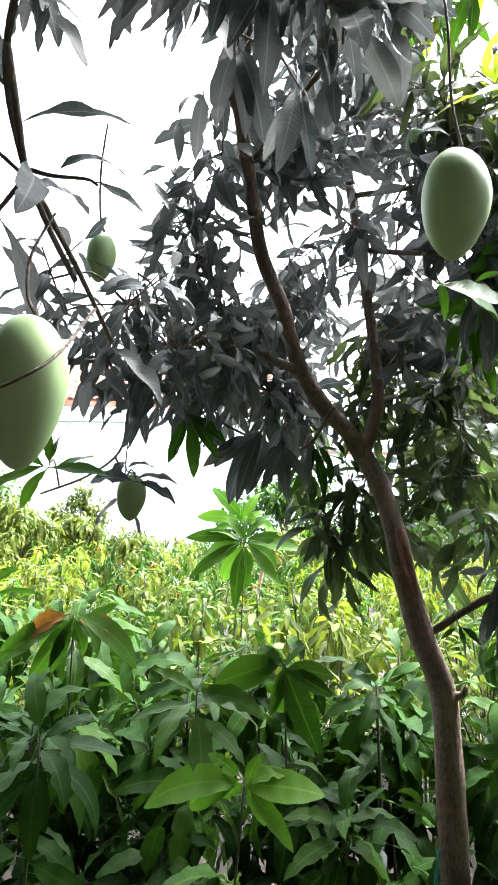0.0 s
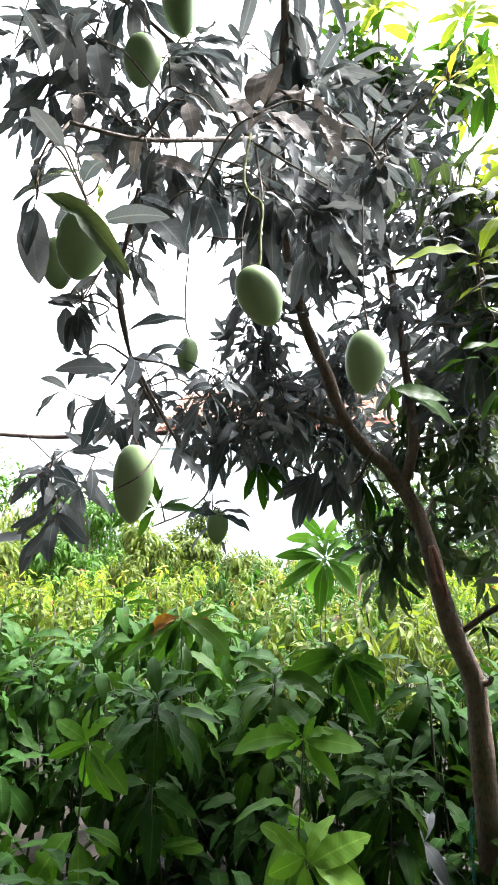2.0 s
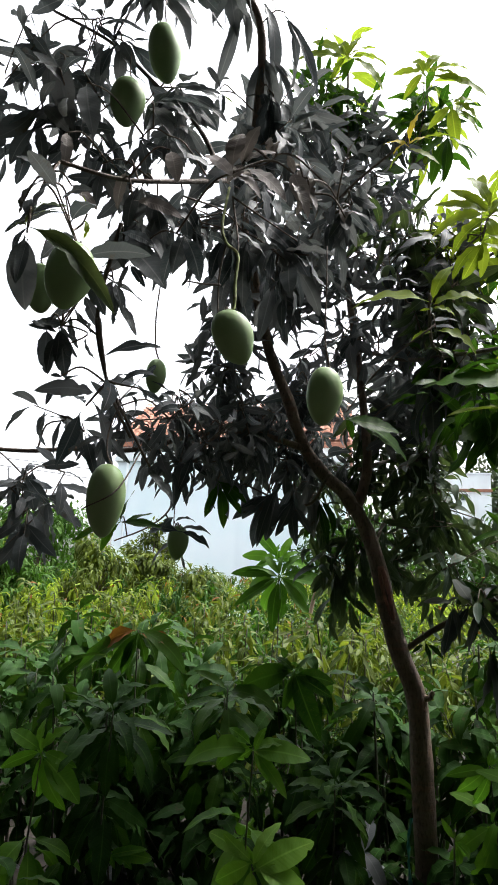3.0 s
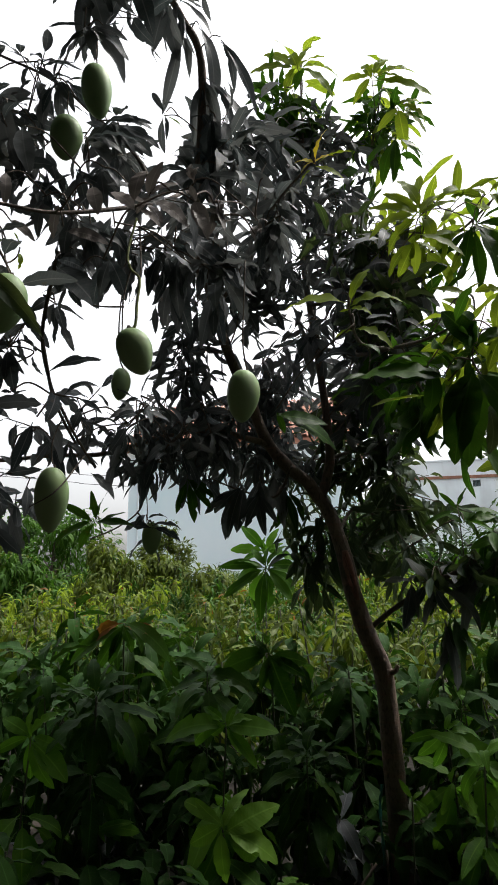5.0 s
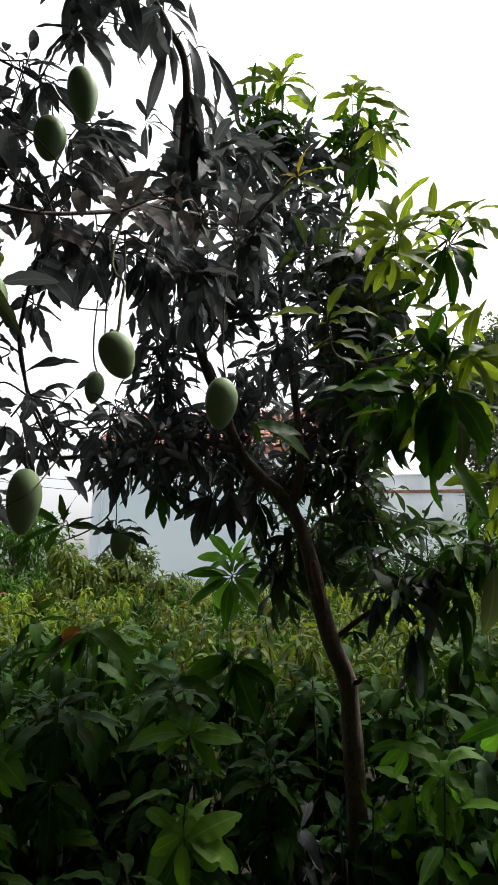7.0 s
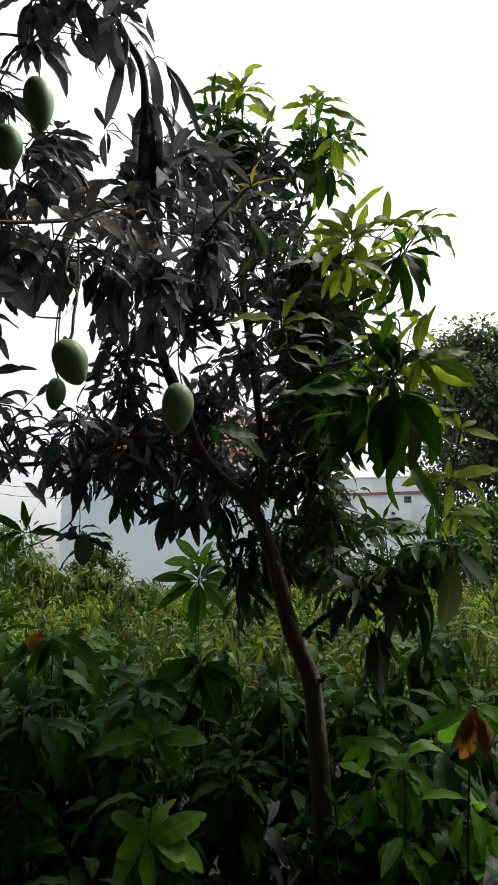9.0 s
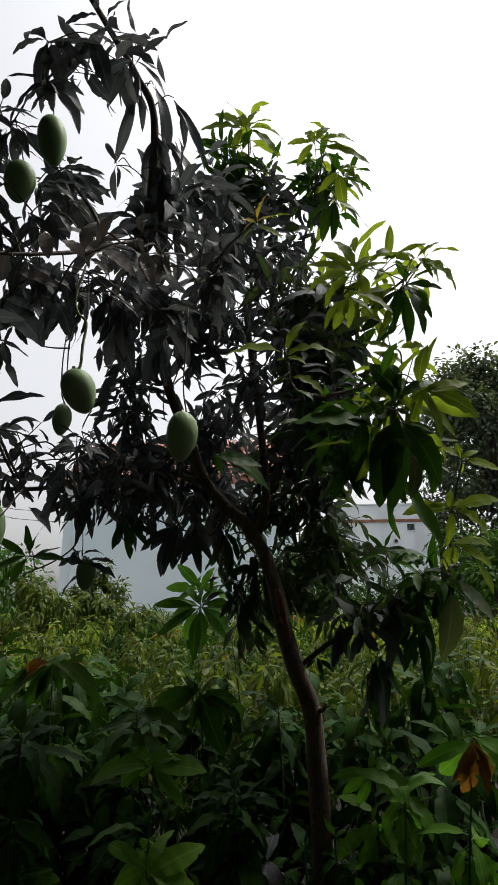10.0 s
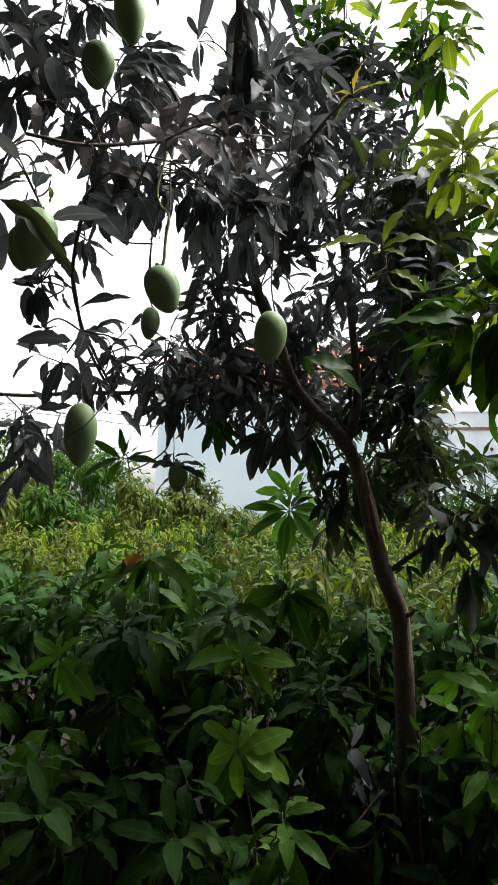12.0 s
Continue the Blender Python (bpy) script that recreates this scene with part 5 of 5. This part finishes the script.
sapling((-0.010, 1.790), (-0.030, 1.740, 0.998), 3, 0.24, "fresh", 1, "young mango sapling with long wavy green leaves", 0, None, 0.3, 2, ((175, 0.28), (141, 0.11), (80, 0.09), (32, 0.13), (2, 0.20), (-43, 0.18), (-155, 0.21), (-137, 0.09), (-56, 0.11)))
sapling((0.033, 1.550), (0.013, 1.500, 0.736), 2, 0.20, "lit_lime", 2, "young mango sapling in front of the trunk, leaves coloured as if lit", 0, None, 0.3, 2, ((70, 0.15), (149, 0.19), (28, 0.21), (-16, 0.22), (-87, 0.16), (140, 0.12), (-33, 0.13), (-40, 0.22), (-148, 0.13)))
sapling((-0.630, 2.000, 0.772), (-0.642, 1.970, 1.037), 4, 0.25, "old", 3, "mango sapling with green leaves coloured dark as if shaded")
sapling((-0.698, 1.650), (-0.718, 1.600, 0.956), 3, 0.24, "fresh", 4, "young mango sapling with green leaves coloured as if lit", 0, None, 0.3, 2, ((-11, 0.13), (52, 0.13), (-38, 0.20), (-81, 0.17), (151, 0.15), (-156, 0.16), (109, 0.13), (-63, 0.20)))
sapling((0.082, 2.210), (0.062, 2.160, 1.193), 3, 0.22, "green", 5, "young mango sapling with long wavy green leaves", 0, None, 0.3, 2, ((-159, 0.24), (-166, 0.14), (-66, 0.28), (-87, 0.21), (-29, 0.17), (168, 0.11), (-4, 0.18), (58, 0.10), (136, 0.10), (-104, 0.16)))
sapling((0.764, 1.900), (0.744, 1.850, 0.971), 2, 0.17, "fresh", 6, "young mango sapling with green leaves coloured as if lit", 0, None, 0.3, 2, ((-173, 0.15), (-133, 0.15), (51, 0.06), (14, 0.13), (-35, 0.30), (-44, 0.19), (-107, 0.14), (76, 0.08)), 0.25)
sapling((0.832, 1.750, 0.665), (0.847, 1.700, 0.940), 4, 0.18, "fresh", 7, "", 0, None, 0.5)
sapling((1.010, 1.550, 0.864), (1.040, 1.500, 1.126), 4, 0.20, "fresh", 8, "mango sapling with limp coppery brown young leaves", 5, None, 0.9, 2, ((-118, 0.15), (-103, 0.18), (-72, 0.16), (-58, 0.16), (-90, 0.12), (-18, 0.20), (200, 0.20), (-45, 0.19), (225, 0.19)))
sapling((-0.140, 3.240, 1.197), (-0.134, 3.240, 1.584), 2, 0.17, "green", 9, "tall mango sapling with a whorl of long green leaves", 0, None, 0.35, 1, ((172, 0.30), (188, 0.33), (215, 0.32), (240, 0.33), (262, 0.32), (284, 0.32), (308, 0.30), (335, 0.30), (352, 0.34), (4, 0.26), (150, 0.22), (125, 0.20), (60, 0.20), (95, 0.15)))
sapling((-0.141, 3.38, 1.1), (-0.151, 3.350, 1.683), 1, 0.15, "fresh", 28, "tall mango sapling with a pale fresh whorl on top", 0, None, 0.3, 1, ((-171, 0.20), (134, 0.25), (71, 0.19), (114, 0.14), (171, 0.26), (35, 0.13), (-9, 0.21)))
sapling((-0.590, 2.350, 0.854), (-0.665, 2.350, 1.227), 3, 0.25, "green", 10)
sapling((-0.603, 2.250), (-0.623, 2.200, 1.318), 4, 0.25, "green", 11, "mango sapling with brown withered upper leaves", 2, None, 0.3, 2, ((-166, 0.23), (-6, 0.21), (-153, 0.37), (-61, 0.15), (-37, 0.17), (-116, 0.26), (-14, 0.32), (-108, 0.19), (-146, 0.21)))
sapling((-0.208, 2.100, 0.730), (-0.198, 2.100, 1.118), 3, 0.24, "green", 12)
sapling((0.282, 2.000, 0.703), (0.235, 1.950, 0.842), 3, 0.20, "green", 13, "young mango sapling with long wavy green leaves")
sapling((0.691, 1.750), (0.608, 1.720, 0.789), 1, 0.14, "fresh", 14, "small mango sapling with a few bright leaves", 0, None, 0.3, 2, ((-68, 0.10), (-25, 0.11), (125, 0.07), (60, 0.06)))
sapling((-0.647, 1.550, 0.193), (-0.666, 1.500, 0.526), 3, 0.22, "green", 15, "young mango sapling with long wavy green leaves")
sapling((-0.107, 1.400, 0.137), (-0.107, 1.350, 0.533), 3, 0.22, "green", 16, "young mango sapling with long wavy green leaves")
sapling((-0.497, 1.800), (-0.517, 1.750, 0.633), 2, 0.16, "fresh", 17, "small mango sapling with a few bright leaves", 0, None, 0.3, 2, ((18, 0.14), (111, 0.11), (-157, 0.13), (-59, 0.07), (1, 0.19), (-17, 0.11)))
sapling((0.227, 1.500, 0.350), (0.177, 1.450, 0.578), 2, 0.19, "green", 18)
# leaves coloured dark here in place of shade
sapling((-0.450, 1.600, 0.638), (-0.538, 1.750, 1.071), 3, 0.23, "old", 21, "mango sapling with green leaves coloured dark as if shaded")
sapling((-0.780, 1.900, 0.526), (-0.851, 1.900, 1.152), 3, 0.23, "old", 22, "mango sapling with green leaves coloured dark as if shaded")
sapling((0.829, 2.400, 0.383), (0.880, 2.450, 0.984), 3, 0.22, "fresh", 23)
sapling((0.231, 2.000, 0.511), (0.256, 2.000, 0.831), 3, 0.20, "old", 24, "mango sapling with green leaves coloured dark as if shaded")


def sapling_pattern(seed, height, size, kind, low, whorls, wide):
    """A sapling of the middle distance: stem, side branches and one mesh of leaves."""
    rng = random.Random(seed)
    ob = thing("mango_sapling", (0, 0, -30 - 3 * seed), "young mango sapling with a bushy head of long green leaves", "sapling", "mango saplings")
    line = smooth_line([(0, 0, -0.03), (rng.uniform(-0.04, 0.04), 0.02, height * 0.5), (rng.uniform(-0.06, 0.06), 0, height)], 5)
    s = Soup()
    s.tube(line, 0.009, 0.004, 6)
    masses = {}
    for j in range(whorls):
        side = Vector((rng.uniform(-0.17, 0.17), rng.uniform(-0.17, 0.17), 0)) if 0 < j < 6 else Vector((0, 0, 0))
        p = Vector((line[-1].x, line[-1].y, height * (1.0 - 0.75 * j / whorls * rng.uniform(0.7, 1.1)))) + side * (1 + 0.2 * j)
        if 0 < j < 6:
            root = line[int(len(line) * 0.5)]
            b0 = Soup()
            b0.tube(smooth_line([root, root.lerp(p, 0.6) - Vector((0, 0, 0.02)), p], 3), 0.004, 0.0025, 5)
            part("branch", b0.mesh("sapling_branch", STEM), ob)
        # the lowest three whorls are coloured as if under the head's shade
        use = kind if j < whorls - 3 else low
        tilt = Vector((rng.uniform(-0.4, 0.4), rng.uniform(-0.4, 0.4), 1))
        for m in rosette(rng, p, side * 3 + tilt, 10 if wide else 14, size, 0.3 if wide else 0.55, (35, 112), 0.010):
            masses.setdefault(use, []).append((rng.randrange(6) + (6 if wide else 0), m))
    part("stem", s.mesh("sapling_stem", STEM), ob)
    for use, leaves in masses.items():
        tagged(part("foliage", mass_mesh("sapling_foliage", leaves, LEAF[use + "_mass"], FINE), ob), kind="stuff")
    return ob


patterns = [sapling_pattern(k, (1.12, 1.22, 1.06, 1.16, 1.26)[k], (0.15, 0.16, 0.145, 0.155, 0.165)[k], ("green", "olive", "green", "olive", "olive")[k], "old" if k % 2 == 0 else "green", 10, False) for k in range(5)]
# fillers for the near rows, their darker leaf colour standing in for shade
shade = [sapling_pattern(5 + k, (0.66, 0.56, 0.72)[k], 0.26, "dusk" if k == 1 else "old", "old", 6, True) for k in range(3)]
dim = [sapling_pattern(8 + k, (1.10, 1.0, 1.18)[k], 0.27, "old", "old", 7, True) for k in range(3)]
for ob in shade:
    ob["label"] = "low mango sapling with leaves dulled and darkened for shade"
rng = random.Random(77)
row = 0
for y in (2.35, 2.65, 3.0, 3.4, 3.8, 4.2, 4.7, 5.2, 5.7):
    row += 1
    half = 1.5 + 0.66 * y
    count = int(2 * half / 0.36)
    for c in range(count):
        x = 0.2 - half + 2 * half * (c + 0.5) / count + rng.uniform(-0.13, 0.13)
        if (x - TREE_BASE[0]) ** 2 + (y - TREE_BASE[1]) ** 2 < 0.05:
            continue
        grow = rng.uniform(0.88, 1.10) + 0.012 * y
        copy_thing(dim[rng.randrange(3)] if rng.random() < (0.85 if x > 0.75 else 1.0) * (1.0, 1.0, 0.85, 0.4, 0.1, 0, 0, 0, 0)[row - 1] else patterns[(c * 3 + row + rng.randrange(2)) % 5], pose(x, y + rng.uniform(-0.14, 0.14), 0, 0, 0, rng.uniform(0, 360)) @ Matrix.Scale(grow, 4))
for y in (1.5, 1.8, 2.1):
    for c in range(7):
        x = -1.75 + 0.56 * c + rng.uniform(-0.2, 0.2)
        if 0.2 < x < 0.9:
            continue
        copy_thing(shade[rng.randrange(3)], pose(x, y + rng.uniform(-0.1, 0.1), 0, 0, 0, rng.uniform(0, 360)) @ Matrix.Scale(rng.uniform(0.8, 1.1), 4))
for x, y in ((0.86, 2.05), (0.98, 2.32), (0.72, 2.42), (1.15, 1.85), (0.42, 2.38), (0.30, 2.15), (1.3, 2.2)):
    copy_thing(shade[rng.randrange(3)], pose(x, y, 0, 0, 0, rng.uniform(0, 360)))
for c in range(16):
    side = -1 if c % 2 else 1
    copy_thing((dim[c % 3] if side < 0 else patterns[c % 5]), pose(0.2 + side * rng.uniform(1.5, 2.6), 0.9 + 0.09 * c, 0, 0, 0, rng.uniform(0, 360)) @ Matrix.Scale(rng.uniform(0.85, 1.05), 4))
patterns += shade + dim
for ob in patterns:
    ob.matrix_basis = pose(-6.0 - 0.6 * patterns.index(ob), 4.0 + 0.5 * patterns.index(ob), 0)


def sapling_field():
    """The rest of the field, up to the houses."""
    rng = random.Random(12)
    masses = {"green": [], "olive": [], "young": [], "old": [], "brown": []}
    y = 6.0
    while y < 22.5:
        gap = 0.42 + 0.02 * (y - 6)
        half = 2.5 + 0.60 * y
        x = -half
        while x < half + 1:
            high = 1.32 + 0.036 * (y - 6) + 0.38 * noise.noise((x * 0.45, y * 0.45, 4)) + rng.uniform(-0.12, 0.15)
            tone = noise.noise((x * 0.35, y * 0.35, 9)) + rng.uniform(-0.45, 0.45)
            kind = "young" if tone > 0.40 else "olive" if tone > -0.02 else "green" if tone > -0.36 else "old"
            px, py = x + rng.uniform(-0.2, 0.2), y + rng.uniform(-0.2, 0.2)
            for j in range(5):
                p = Vector((px + rng.uniform(-0.22, 0.22), py + rng.uniform(-0.2, 0.2), high * (1 - 0.09 * j)))
                for m in rosette(rng, p, Vector((rng.uniform(-0.5, 0.5), rng.uniform(-0.5, 0.3), 1)), 10, 0.165 + 0.002 * y, 0.5, (35, 112), 0.012):
                    # the bottom whorl is darkened in colour for the shade between plants
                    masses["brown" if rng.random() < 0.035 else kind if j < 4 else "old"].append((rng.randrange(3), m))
            x += gap * rng.uniform(0.8, 1.2)
        y += gap
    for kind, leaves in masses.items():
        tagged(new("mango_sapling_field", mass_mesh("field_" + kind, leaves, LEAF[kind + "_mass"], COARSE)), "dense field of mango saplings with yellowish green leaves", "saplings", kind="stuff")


sapling_field()

# ------------------------------------------------------------------ small things
s = Soup()
s.tube(smooth_line([(-0.209, 6.000, 0.913), (-0.128, 6.000, 1.349), (-0.059, 6.000, 1.629)], 4), 0.022, 0.018, 8, 0.2)
tagged(new("wooden_stake", s.mesh("wooden_stake", WOOD)), "leaning weathered wooden stake among the saplings", "stake")


def strip(points, width):
    """A crumpled plastic strip hanging beside the trunk."""
    line = smooth_line(points, 6)
    s = Soup()
    for i, p in enumerate(line):
        w = 1.2 * math.sin(0.9 * i)
        side = Vector((math.cos(w), math.sin(w), 0)) * width
        out = Vector((-math.sin(w), math.cos(w), 0)) * 0.0015
        s.v += [p - side + out, p + side * (0.6 + 0.4 * math.sin(i)) + out, p + side * (0.6 + 0.4 * math.sin(i)) - out, p - side - out]
    for i in range(len(line) - 1):
        for k in range(4):
            a0, b0 = 4 * i + k, 4 * i + (k + 1) % 4
            s.f.append((a0, b0, b0 + 4, a0 + 4))
    return s


tagged(new("plastic_strip", strip([(0.511, 2.100, 0.715), (0.498, 2.090, 0.634), (0.501, 2.090, 0.544), (0.506, 2.090, 0.420)], 0.008).mesh("plastic_strip", TEAL)), "torn teal plastic strip hanging beside the trunk", "strip")

DEAD = (0.306, 1.950, 0.0)
dead = thing("dead_sapling", DEAD, "leafless grey-brown sapling stems beside the trunk", "sapling")
for pts in (((0.189, 1.900, 0.082), (0.309, 1.900, 0.285), (0.393, 1.950, 0.384), (0.476, 2.000, 0.476)), ((0.309, 1.900, 0.285), (0.418, 1.880, 0.319), (0.499, 1.900, 0.418)), ((0.413, 2.000, 0.065), (0.429, 2.000, 0.267), (0.459, 2.000, 0.474)), ((0.498, 1.950, 0.104), (0.519, 1.950, 0.301), (0.515, 1.950, 0.540))):
    s = Soup()
    line = [Vector(q) - Vector(DEAD) for q in pts]
    s.tube(smooth_line(line, 6), 0.006, 0.004, 7, 0.2)
    part("stem", s.mesh("dead_stem", TWIG), dead)
